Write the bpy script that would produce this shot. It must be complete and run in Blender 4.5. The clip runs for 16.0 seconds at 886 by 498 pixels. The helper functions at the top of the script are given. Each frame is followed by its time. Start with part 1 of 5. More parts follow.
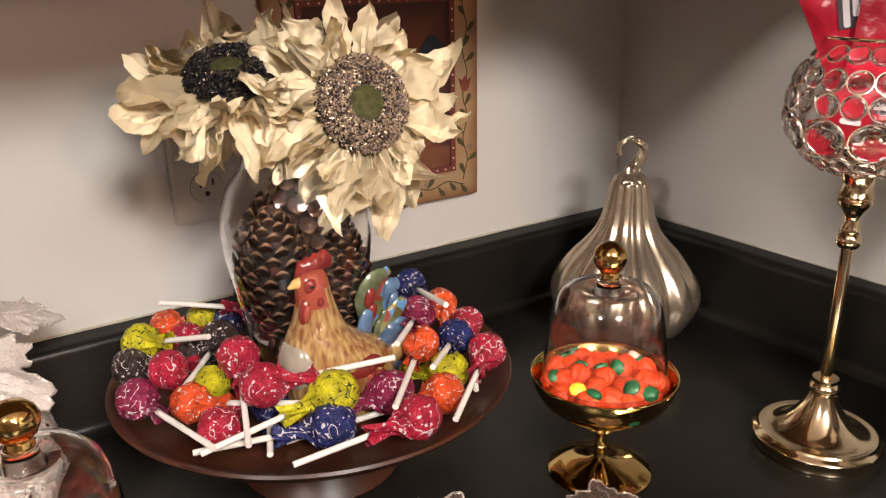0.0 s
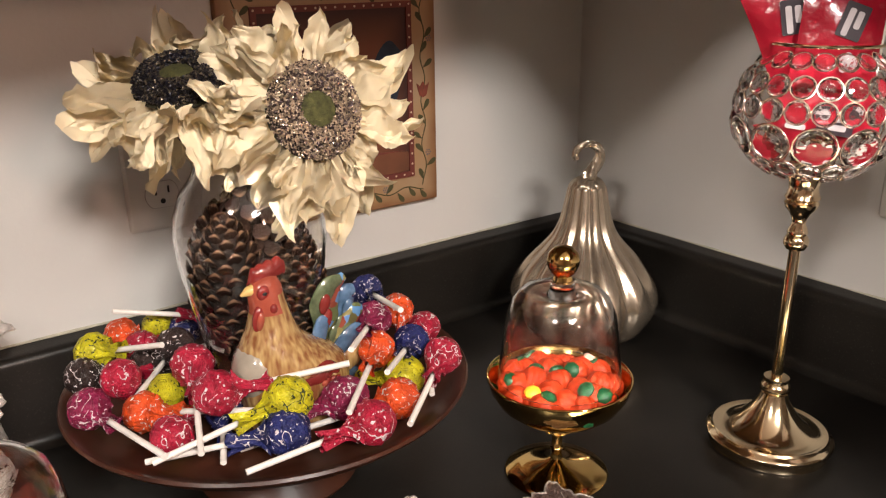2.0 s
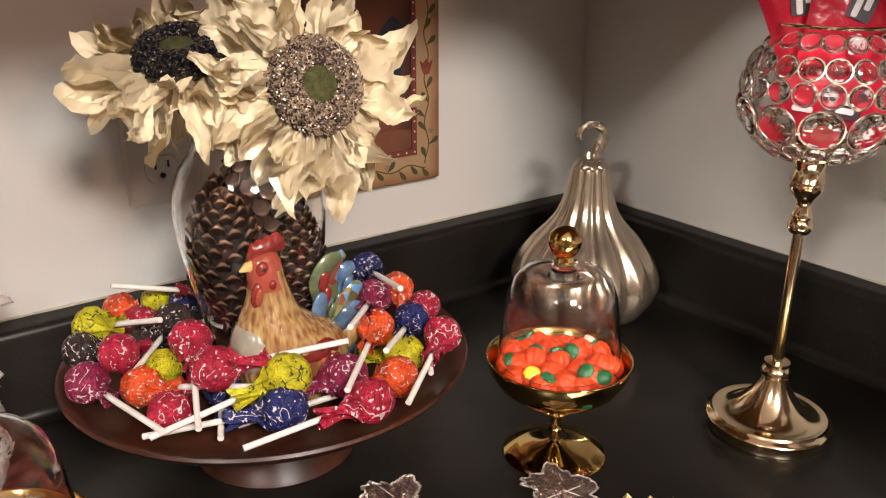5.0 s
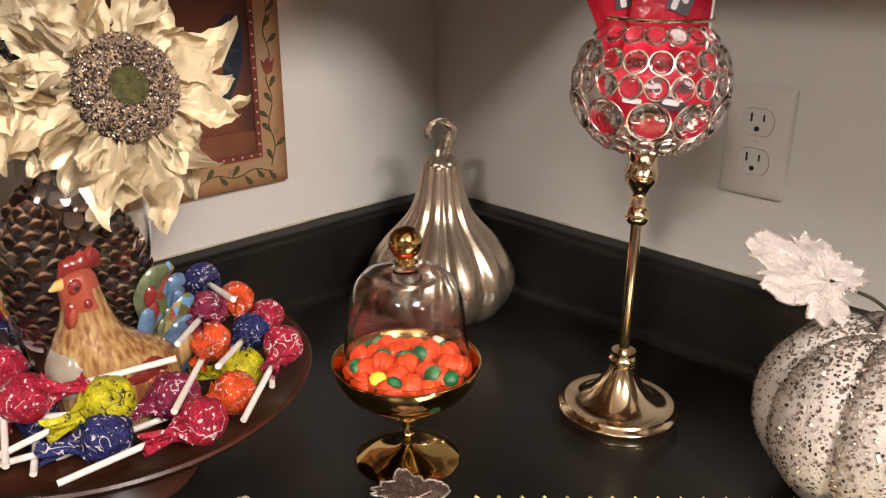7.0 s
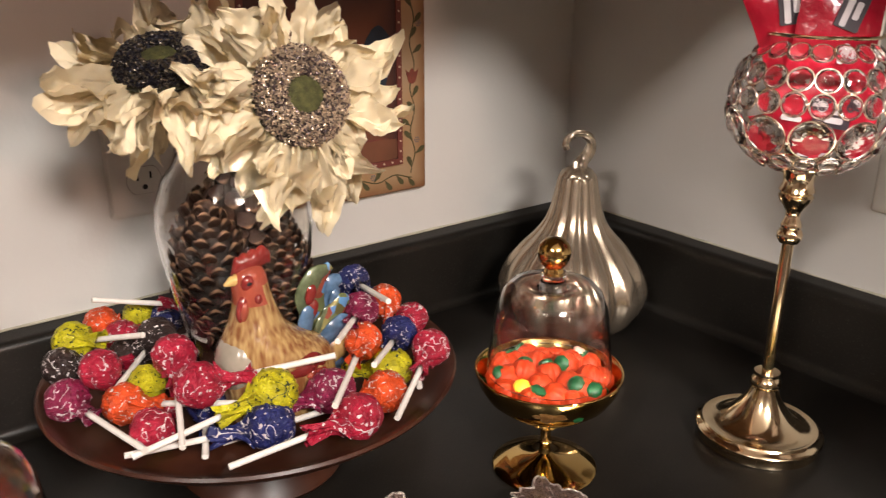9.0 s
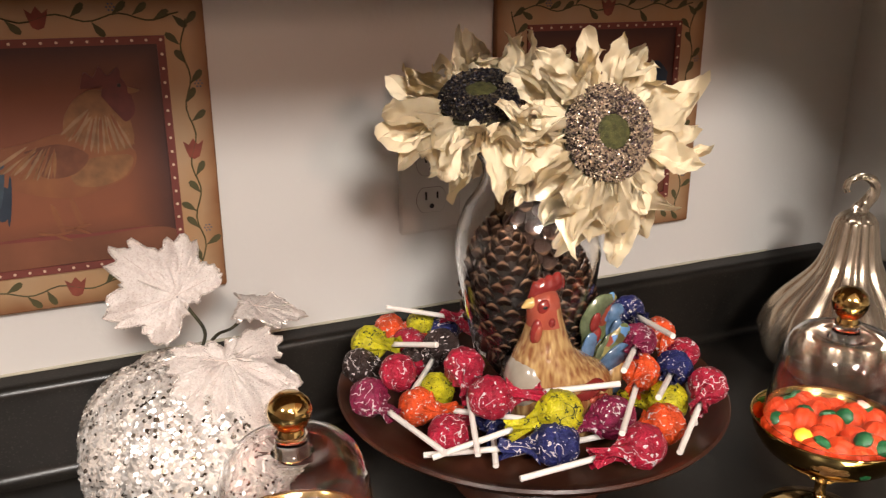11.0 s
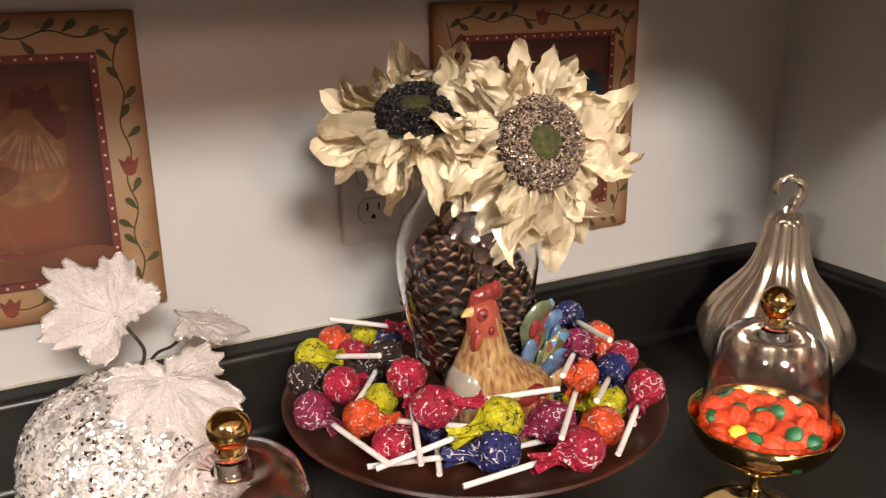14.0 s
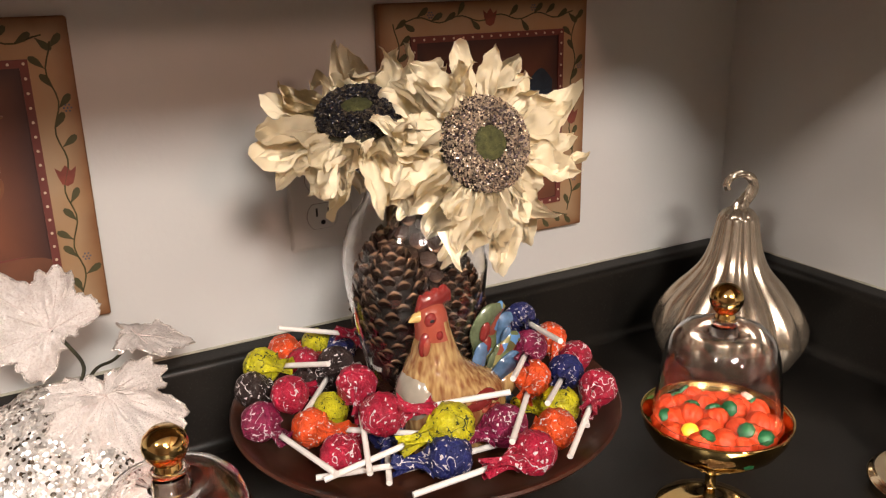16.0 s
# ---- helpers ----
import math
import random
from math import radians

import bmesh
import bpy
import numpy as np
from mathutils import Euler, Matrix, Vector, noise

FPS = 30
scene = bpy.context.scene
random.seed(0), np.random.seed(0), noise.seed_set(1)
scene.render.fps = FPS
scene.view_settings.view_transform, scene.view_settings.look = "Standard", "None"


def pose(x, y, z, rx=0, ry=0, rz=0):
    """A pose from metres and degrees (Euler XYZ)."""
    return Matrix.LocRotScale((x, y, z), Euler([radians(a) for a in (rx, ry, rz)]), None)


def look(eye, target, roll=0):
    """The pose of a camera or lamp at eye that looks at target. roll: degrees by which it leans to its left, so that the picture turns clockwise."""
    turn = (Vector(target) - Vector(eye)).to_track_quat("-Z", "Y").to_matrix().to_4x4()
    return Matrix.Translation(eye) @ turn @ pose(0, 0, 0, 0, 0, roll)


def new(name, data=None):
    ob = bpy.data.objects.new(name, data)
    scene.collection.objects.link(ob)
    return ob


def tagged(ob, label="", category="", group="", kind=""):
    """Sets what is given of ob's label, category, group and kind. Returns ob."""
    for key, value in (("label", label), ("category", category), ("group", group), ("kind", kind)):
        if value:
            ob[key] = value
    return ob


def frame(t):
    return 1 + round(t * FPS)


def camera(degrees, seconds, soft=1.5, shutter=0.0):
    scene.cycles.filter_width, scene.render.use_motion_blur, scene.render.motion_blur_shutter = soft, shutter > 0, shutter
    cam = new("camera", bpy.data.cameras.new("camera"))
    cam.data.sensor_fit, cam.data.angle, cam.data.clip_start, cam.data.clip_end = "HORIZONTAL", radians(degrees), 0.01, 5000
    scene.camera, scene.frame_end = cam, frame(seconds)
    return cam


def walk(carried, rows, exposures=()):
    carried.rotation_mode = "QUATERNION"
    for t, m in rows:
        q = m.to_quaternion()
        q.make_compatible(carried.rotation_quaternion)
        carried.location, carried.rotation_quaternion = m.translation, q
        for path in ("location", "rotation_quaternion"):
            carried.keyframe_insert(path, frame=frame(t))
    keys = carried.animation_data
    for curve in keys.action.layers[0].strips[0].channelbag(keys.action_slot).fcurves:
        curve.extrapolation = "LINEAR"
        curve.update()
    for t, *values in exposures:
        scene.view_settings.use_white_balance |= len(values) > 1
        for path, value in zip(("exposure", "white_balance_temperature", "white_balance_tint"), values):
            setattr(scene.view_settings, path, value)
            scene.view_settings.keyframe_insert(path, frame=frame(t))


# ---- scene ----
cam = camera(55.8, 16.0, soft=1.2, shutter=0.5)
PATH = [
    (0, (0.1401, 0.0614, 0.3818), (1.2806, 1.7232, -0.3132), -0.9),
    (0.5, (0.1443, 0.0571, 0.3829), (1.3041, 1.7083, -0.3057), -0.8),
    (1, (0.1486, 0.0571, 0.3829), (1.3350, 1.6902, -0.3036), -0.7),
    (1.5, (0.1486, 0.0550, 0.3807), (1.3457, 1.6795, -0.3036), -0.6),
    (2, (0.1486, 0.0518, 0.3829), (1.3499, 1.6742, -0.3015), -0.8),
    (2.5, (0.1507, 0.0497, 0.3829), (1.3638, 1.6635, -0.3004), -0.9),
    (3, (0.1497, 0.0486, 0.3839), (1.3563, 1.6646, -0.3089), -1.0),
    (5.3, (0.1518, 0.0550, 0.3797), (1.3414, 1.6657, -0.3526), 0.1),
    (5.5, (0.1625, 0.0486, 0.3818), (1.3989, 1.6273, -0.3388), 0.2),
    (6, (0.1838, 0.0412, 0.3786), (1.5450, 1.5196, -0.3324), 0.3),
    (6.5, (0.1891, 0.0433, 0.3743), (1.5919, 1.4749, -0.3505), 0.2),
    (7, (0.1891, 0.0465, 0.3765), (1.5951, 1.4717, -0.3569), 0.2),
    (7.5, (0.1827, 0.0529, 0.3807), (1.5610, 1.5090, -0.3430), 0.1),
    (8, (0.1710, 0.0571, 0.3818), (1.5002, 1.5633, -0.3324), 0.2),
    (8.5, (0.1614, 0.0614, 0.3797), (1.4352, 1.6156, -0.3334), 0.3),
    (9, (0.1539, 0.0635, 0.3807), (1.3787, 1.6550, -0.3334), 0.1),
    (9.5, (0.1358, 0.0678, 0.3893), (1.2945, 1.7168, -0.3079), 0.5),
    (10, (0.1060, 0.0742, 0.3967), (1.1314, 1.8213, -0.2695), 1.0),
    (10.2, (0.0942, 0.0753, 0.3967), (1.0451, 1.8629, -0.2695), 1.1),
    (12.3, (0.0825, 0.0827, 0.3967), (0.8447, 1.9556, -0.2770), -0.4),
    (12.5, (0.0846, 0.0817, 0.3967), (0.8574, 1.9503, -0.2770), -0.5),
    (13, (0.0846, 0.0753, 0.4010), (0.8990, 1.9279, -0.2695), -0.7),
    (13.5, (0.0878, 0.0742, 0.3978), (0.9513, 1.9023, -0.2770), -0.6),
    (14, (0.0932, 0.0710, 0.4031), (1.0088, 1.8788, -0.2599), -0.5),
    (14.5, (0.0974, 0.0689, 0.4010), (1.0483, 1.8607, -0.2567), -0.2),
    (15, (0.1017, 0.0699, 0.3999), (1.0685, 1.8501, -0.2631), -0.3),
    (15.5, (0.1049, 0.0699, 0.4021), (1.0834, 1.8447, -0.2599), -0.8),
    (16, (0.1113, 0.0710, 0.4010), (1.0973, 1.8437, -0.2567), -1.2),
]
walk(cam, [(t, look(eye, target, roll)) for t, eye, target, roll in PATH])
LAMP_A, LAMP_B, LAMP_C = 83.0, 32.0, 15.0
CAB_Z, CAB_D = 0.458, 0.36

# ---- light ----
world = bpy.data.worlds.new("room_dark")
world.use_nodes = True
scene.world = world
world.node_tree.nodes["Background"].inputs[0].default_value = (0.95, 0.77, 0.65, 1)
world.node_tree.nodes["Background"].inputs[1].default_value = 0.066
scene.view_settings.exposure = 0.0


def ceiling_lamp(eye, target, watts, size, colour):
    data = bpy.data.lights.new("ceiling_lamp", "AREA")
    data.shape, data.size, data.energy, data.color = "DISK", size, watts, colour
    ob = new("ceiling_lamp", data)
    ob.matrix_world = look(eye, target)
    return ob


ceiling_lamp((-0.05, -1.35, 1.46), (0.4, 0.6, 0.1), LAMP_A, 0.54, (1.0, 0.945, 0.89))
ceiling_lamp((-1.2, -0.55, 1.46), (0.8, 0.4, 0.2), LAMP_B, 0.30, (1.0, 0.915, 0.85))
# a warmer lamp further back in the room
ceiling_lamp((0.30, -2.2, 1.16), (0.4, 0.6, 0.2), LAMP_C, 0.22, (1.0, 0.64, 0.50))


# ---- materials ----
def material(name, colour, rough=0.5, metal=0.0, vary=0.12, scale=40.0, bump=0.0, bump_scale=200.0, second=None,
             coat=0.0, transmission=0.0, ior=1.45, sheen=0.0, spec=0.5):
    m = bpy.data.materials.new(name)
    m.use_nodes = True
    nt = m.node_tree
    b = nt.nodes["Principled BSDF"]
    b.inputs["Roughness"].default_value = rough
    b.inputs["Metallic"].default_value = metal
    b.inputs["Coat Weight"].default_value = coat
    b.inputs["Transmission Weight"].default_value = transmission
    b.inputs["IOR"].default_value = ior
    b.inputs["Sheen Weight"].default_value = sheen
    b.inputs["Specular IOR Level"].default_value = spec
    tc = nt.nodes.new("ShaderNodeTexCoord")
    n1 = nt.nodes.new("ShaderNodeTexNoise")
    n1.inputs["Scale"].default_value = scale
    n1.inputs["Detail"].default_value = 6
    nt.links.new(tc.outputs["Object"], n1.inputs["Vector"])
    ramp = nt.nodes.new("ShaderNodeMix")
    ramp.data_type = "RGBA"
    other = second or tuple(c * (1 - 2 * vary) for c in colour)
    ramp.inputs[6].default_value = (*other, 1)
    ramp.inputs[7].default_value = (*[min(1, c * (1 + (0 if second else vary * 0.4))) for c in colour], 1)
    mr = nt.nodes.new("ShaderNodeMapRange")
    mr.inputs[1].default_value, mr.inputs[2].default_value = 0.3, 0.7
    nt.links.new(n1.outputs["Fac"], mr.inputs[0])
    nt.links.new(mr.outputs[0], ramp.inputs[0])
    nt.links.new(ramp.outputs[2], b.inputs["Base Color"])
    rr = nt.nodes.new("ShaderNodeMapRange")
    rr.inputs[3].default_value, rr.inputs[4].default_value = rough * 0.85, min(1, rough * 1.15)
    n2 = nt.nodes.new("ShaderNodeTexNoise")
    n2.inputs["Scale"].default_value = scale * 0.27
    nt.links.new(tc.outputs["Object"], n2.inputs["Vector"])
    nt.links.new(n2.outputs["Fac"], rr.inputs[0])
    nt.links.new(rr.outputs[0], b.inputs["Roughness"])
    if bump:
        n3 = nt.nodes.new("ShaderNodeTexNoise")
        n3.inputs["Scale"].default_value = bump_scale
        n3.inputs["Detail"].default_value = 4
        nt.links.new(tc.outputs["Object"], n3.inputs["Vector"])
        bp = nt.nodes.new("ShaderNodeBump")
        bp.inputs["Strength"].default_value = bump
        bp.inputs["Distance"].default_value = 0.002
        nt.links.new(n3.outputs["Fac"], bp.inputs["Height"])
        nt.links.new(bp.outputs["Normal"], b.inputs["Normal"])
    return m


def nodes_of(m):
    return m.node_tree, m.node_tree.nodes["Principled BSDF"]


def glass_material(name, tint, rough=0.0, ior=1.45):
    m = bpy.data.materials.new(name)
    m.use_nodes = True
    nt, b = nodes_of(m)
    b.inputs["Base Color"].default_value = (*tint, 1)
    b.inputs["Roughness"].default_value = rough
    b.inputs["IOR"].default_value = ior
    b.inputs["Transmission Weight"].default_value = 1.0
    return m


def speckled(name, base, speck, rough):
    """Dark laminate with fine pale specks and soft cloudy wear."""
    m = material(name, base, rough, vary=0.3, scale=9, bump=0.05, bump_scale=900, spec=0.36)
    nt, b = nodes_of(m)
    tc = nt.nodes.new("ShaderNodeTexCoord")
    v = nt.nodes.new("ShaderNodeTexNoise")
    v.inputs["Scale"].default_value = 620
    v.inputs["Detail"].default_value = 3
    nt.links.new(tc.outputs["Object"], v.inputs["Vector"])
    mr = nt.nodes.new("ShaderNodeMapRange")
    mr.inputs[1].default_value, mr.inputs[2].default_value = 0.60, 0.72
    nt.links.new(v.outputs["Fac"], mr.inputs[0])
    big = nt.nodes.new("ShaderNodeTexNoise")
    big.inputs["Scale"].default_value = 28
    big.inputs["Detail"].default_value = 5
    nt.links.new(tc.outputs["Object"], big.inputs["Vector"])
    mul = nt.nodes.new("ShaderNodeMath")
    mul.operation = "MULTIPLY"
    nt.links.new(mr.outputs[0], mul.inputs[0])
    nt.links.new(big.outputs["Fac"], mul.inputs[1])
    mix = nt.nodes.new("ShaderNodeMix")
    mix.data_type = "RGBA"
    old = b.inputs["Base Color"].links[0].from_socket
    nt.links.new(mul.outputs[0], mix.inputs[0])
    nt.links.new(old, mix.inputs[6])
    mix.inputs[7].default_value = (*speck, 1)
    nt.links.new(mix.outputs[2], b.inputs["Base Color"])
    return m


def glitter(name, colour, dark, scale, metal=0.8, rough=0.25, tilt=1.0, split=0.35):
    """Many small facets, each tilted its own way, over a coloured ground."""
    m = bpy.data.materials.new(name)
    m.use_nodes = True
    nt, b = nodes_of(m)
    tc = nt.nodes.new("ShaderNodeTexCoord")
    v = nt.nodes.new("ShaderNodeTexVoronoi")
    v.inputs["Scale"].default_value = scale
    nt.links.new(tc.outputs["Object"], v.inputs["Vector"])
    sub = nt.nodes.new("ShaderNodeVectorMath")
    sub.operation = "SUBTRACT"
    nt.links.new(v.outputs["Color"], sub.inputs[0])
    sub.inputs[1].default_value = (0.5, 0.5, 0.5)
    sc = nt.nodes.new("ShaderNodeVectorMath")
    sc.operation = "SCALE"
    sc.inputs["Scale"].default_value = tilt
    nt.links.new(sub.outputs[0], sc.inputs[0])
    geo = nt.nodes.new("ShaderNodeNewGeometry")
    add = nt.nodes.new("ShaderNodeVectorMath")
    nt.links.new(geo.outputs["Normal"], add.inputs[0])
    nt.links.new(sc.outputs[0], add.inputs[1])
    nor = nt.nodes.new("ShaderNodeVectorMath")
    nor.operation = "NORMALIZE"
    nt.links.new(add.outputs[0], nor.inputs[0])
    nt.links.new(nor.outputs[0], b.inputs["Normal"])
    sep = nt.nodes.new("ShaderNodeSeparateColor")
    nt.links.new(v.outputs["Color"], sep.inputs[0])
    th = nt.nodes.new("ShaderNodeMapRange")
    th.inputs[1].default_value, th.inputs[2].default_value = split - 0.1, split + 0.1
    nt.links.new(sep.outputs[0], th.inputs[0])
    mix = nt.nodes.new("ShaderNodeMix")
    mix.data_type = "RGBA"
    mix.inputs[6].default_value = (*dark, 1)
    mix.inputs[7].default_value = (*colour, 1)
    nt.links.new(th.outputs[0], mix.inputs[0])
    nt.links.new(mix.outputs[2], b.inputs["Base Color"])
    b.inputs["Metallic"].default_value = metal
    b.inputs["Roughness"].default_value = rough
    return m


def wrapper(name, colour, mark=(0.66, 0.58, 0.58), amount=0.645):
    """Twisted waxed wrapper with small scattered printed marks and creases."""
    m = material(name, colour, 0.42, vary=0.25, scale=110, coat=0.12)
    nt, b = nodes_of(m)
    tc = nt.nodes.new("ShaderNodeTexCoord")
    info = nt.nodes.new("ShaderNodeObjectInfo")
    off = nt.nodes.new("ShaderNodeVectorMath")
    off.operation = "MULTIPLY_ADD"
    off.inputs[1].default_value = (1, 1, 1)
    nt.links.new(tc.outputs["Object"], off.inputs[0])
    nt.links.new(info.outputs["Random"], off.inputs[2])
    def noise_at(scale, detail):
        v = nt.nodes.new("ShaderNodeTexNoise")
        v.inputs["Scale"].default_value = scale
        v.inputs["Detail"].default_value = detail
        nt.links.new(off.outputs[0], v.inputs["Vector"])
        return v.outputs["Fac"]

    def calc(kind, a, c):
        n = nt.nodes.new("ShaderNodeMath")
        n.operation = kind
        for k, q in enumerate((a, c)):
            if isinstance(q, float):
                n.inputs[k].default_value = q
            else:
                nt.links.new(q, n.inputs[k])
        return n.outputs[0]

    # thin drawn lines where a slow noise crosses its middle, and small solid marks
    line = calc("LESS_THAN", calc("ABSOLUTE", calc("SUBTRACT", noise_at(75, 1.5), 0.5), 0.0), 0.0095)
    line = calc("MULTIPLY", line, calc("GREATER_THAN", noise_at(60, 0.0), 0.50))
    solid = calc("GREATER_THAN", noise_at(300, 2.0), amount)
    mr = nt.nodes.new("ShaderNodeMath")
    mr.operation = "MAXIMUM"
    nt.links.new(line, mr.inputs[0])
    nt.links.new(solid, mr.inputs[1])
    mix = nt.nodes.new("ShaderNodeMix")
    mix.data_type = "RGBA"
    old = b.inputs["Base Color"].links[0].from_socket
    nt.links.new(mr.outputs[0], mix.inputs[0])
    nt.links.new(old, mix.inputs[6])
    mix.inputs[7].default_value = (*mark, 1)
    nt.links.new(mix.outputs[2], b.inputs["Base Color"])
    c = nt.nodes.new("ShaderNodeTexNoise")
    c.inputs["Scale"].default_value = 240
    c.inputs["Detail"].default_value = 4
    c.inputs["Distortion"].default_value = 1.6
    nt.links.new(off.outputs[0], c.inputs["Vector"])
    bp = nt.nodes.new("ShaderNodeBump")
    bp.inputs["Strength"].default_value = 1.0
    bp.inputs["Distance"].default_value = 0.003
    nt.links.new(c.outputs["Fac"], bp.inputs["Height"])
    nt.links.new(bp.outputs["Normal"], b.inputs["Normal"])
    return m


def streaked(name, colour, second):
    """Glaze over long carved feather strokes."""
    m = material(name, colour, 0.24, vary=0.2, scale=50, second=second, coat=0.35)
    nt, b = nodes_of(m)
    tc = nt.nodes.new("ShaderNodeTexCoord")
    mp = nt.nodes.new("ShaderNodeMapping")
    mp.inputs["Scale"].default_value = (270, 270, 44)
    mp.inputs["Rotation"].default_value = (0, radians(14), 0)
    nt.links.new(tc.outputs["Object"], mp.inputs["Vector"])
    n = nt.nodes.new("ShaderNodeTexNoise")
    n.inputs["Scale"].default_value = 1.0
    n.inputs["Detail"].default_value = 1.0
    nt.links.new(mp.outputs[0], n.inputs["Vector"])
    bp = nt.nodes.new("ShaderNodeBump")
    bp.inputs["Strength"].default_value = 0.45
    bp.inputs["Distance"].default_value = 0.002
    nt.links.new(n.outputs["Fac"], bp.inputs["Height"])
    nt.links.new(bp.outputs["Normal"], b.inputs["Normal"])
    mr = next(x for x in nt.nodes if x.type == "MAP_RANGE" and x.outputs[0].links and x.outputs[0].links[0].to_node.type == "MIX")
    nt.links.new(n.outputs["Fac"], mr.inputs[0])
    return m


M_WALL = material("wall_paint", (0.62, 0.595, 0.56), 0.6, vary=0.03, scale=3, bump=0.10, bump_scale=160)
M_ROOM = material("room_paint", (0.50, 0.43, 0.38), 0.7, vary=0.05, scale=3)
M_CEIL = material("ceiling_paint", (0.75, 0.72, 0.68), 0.8, vary=0.04, scale=3)
M_FLOOR = material("floor_vinyl", (0.30, 0.22, 0.16), 0.5, vary=0.15, scale=6)
M_CAB = material("cabinet_wood", (0.30, 0.16, 0.08), 0.45, vary=0.25, scale=12)
M_LAM = speckled("black_laminate", (0.0150, 0.0128, 0.0106), (0.060, 0.052, 0.044), 0.29)
M_CAULK = material("caulk_line", (0.50, 0.46, 0.36), 0.7, vary=0.15, scale=60)
M_PLATE = material("outlet_plastic", (0.58, 0.545, 0.50), 0.35, vary=0.02, scale=20)
M_GAP = material("socket_seam", (0.30, 0.27, 0.24), 0.6)
M_SLOT = material("slot_black", (0.012, 0.011, 0.010), 0.6)
M_GOLD = material("polished_gold", (0.70, 0.48, 0.18), 0.09, metal=1, vary=0.04, scale=30)
M_BRASS = material("champagne_brass", (0.88, 0.72, 0.49), 0.12, metal=1, vary=0.05, scale=30)
M_GOURD = material("champagne_lustre", (0.56, 0.46, 0.35), 0.24, metal=0.88, vary=0.10, scale=55, bump=0.05, bump_scale=300)
M_WIRE = material("pale_gold_wire", (0.95, 0.82, 0.70), 0.25, metal=1, vary=0.03)
M_GLASS = glass_material("clear_glass", (0.99, 0.99, 0.99))
M_CRYSTAL = glass_material("crystal_bead", (1.0, 0.98, 0.97), 0.0, 1.55)
M_WOOD = material("dark_turned_wood", (0.060, 0.0190, 0.0095), 0.36, vary=0.3, scale=22, spec=0.4)
M_STICK = material("paper_stick", (0.80, 0.74, 0.68), 0.6, vary=0.06, scale=80)
M_PETAL = material("cream_petal_cloth", (0.97, 0.855, 0.63), 0.75, vary=0.06, scale=50, bump=0.04, bump_scale=400, sheen=0.1)
def lit_through(m, share_of):
    """Thin cloth: part of the light passes through it."""
    nt, b = nodes_of(m)
    tr = nt.nodes.new("ShaderNodeBsdfTranslucent")
    nt.links.new(b.inputs["Base Color"].links[0].from_socket, tr.inputs["Color"])
    mx = nt.nodes.new("ShaderNodeMixShader")
    mx.inputs[0].default_value = share_of
    out = next(n for n in nt.nodes if n.type == "OUTPUT_MATERIAL")
    nt.links.new(b.outputs[0], mx.inputs[1])
    nt.links.new(tr.outputs[0], mx.inputs[2])
    nt.links.new(mx.outputs[0], out.inputs["Surface"])


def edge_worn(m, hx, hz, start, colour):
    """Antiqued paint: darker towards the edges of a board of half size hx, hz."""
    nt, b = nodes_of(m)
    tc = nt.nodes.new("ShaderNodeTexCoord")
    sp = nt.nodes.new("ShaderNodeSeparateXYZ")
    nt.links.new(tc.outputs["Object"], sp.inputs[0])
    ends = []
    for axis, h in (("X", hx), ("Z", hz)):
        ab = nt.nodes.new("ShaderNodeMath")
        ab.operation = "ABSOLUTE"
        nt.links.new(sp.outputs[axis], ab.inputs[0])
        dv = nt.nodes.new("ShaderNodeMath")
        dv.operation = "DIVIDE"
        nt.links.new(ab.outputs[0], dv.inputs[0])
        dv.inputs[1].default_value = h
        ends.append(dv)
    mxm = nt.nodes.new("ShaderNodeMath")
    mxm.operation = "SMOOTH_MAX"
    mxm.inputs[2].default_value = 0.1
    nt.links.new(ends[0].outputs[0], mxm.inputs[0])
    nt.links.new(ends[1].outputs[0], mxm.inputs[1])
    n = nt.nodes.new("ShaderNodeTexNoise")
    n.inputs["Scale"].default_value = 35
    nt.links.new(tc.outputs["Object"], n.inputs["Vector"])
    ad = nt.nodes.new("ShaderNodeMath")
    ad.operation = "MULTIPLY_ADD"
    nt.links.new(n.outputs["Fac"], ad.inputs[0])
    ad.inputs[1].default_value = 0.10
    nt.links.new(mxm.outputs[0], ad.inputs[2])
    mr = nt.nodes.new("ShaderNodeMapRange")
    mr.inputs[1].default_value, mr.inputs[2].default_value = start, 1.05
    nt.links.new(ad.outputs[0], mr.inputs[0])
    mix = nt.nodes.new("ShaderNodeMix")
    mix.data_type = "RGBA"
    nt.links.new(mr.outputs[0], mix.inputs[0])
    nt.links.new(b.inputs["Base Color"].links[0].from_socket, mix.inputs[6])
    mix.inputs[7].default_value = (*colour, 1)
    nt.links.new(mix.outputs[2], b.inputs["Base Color"])


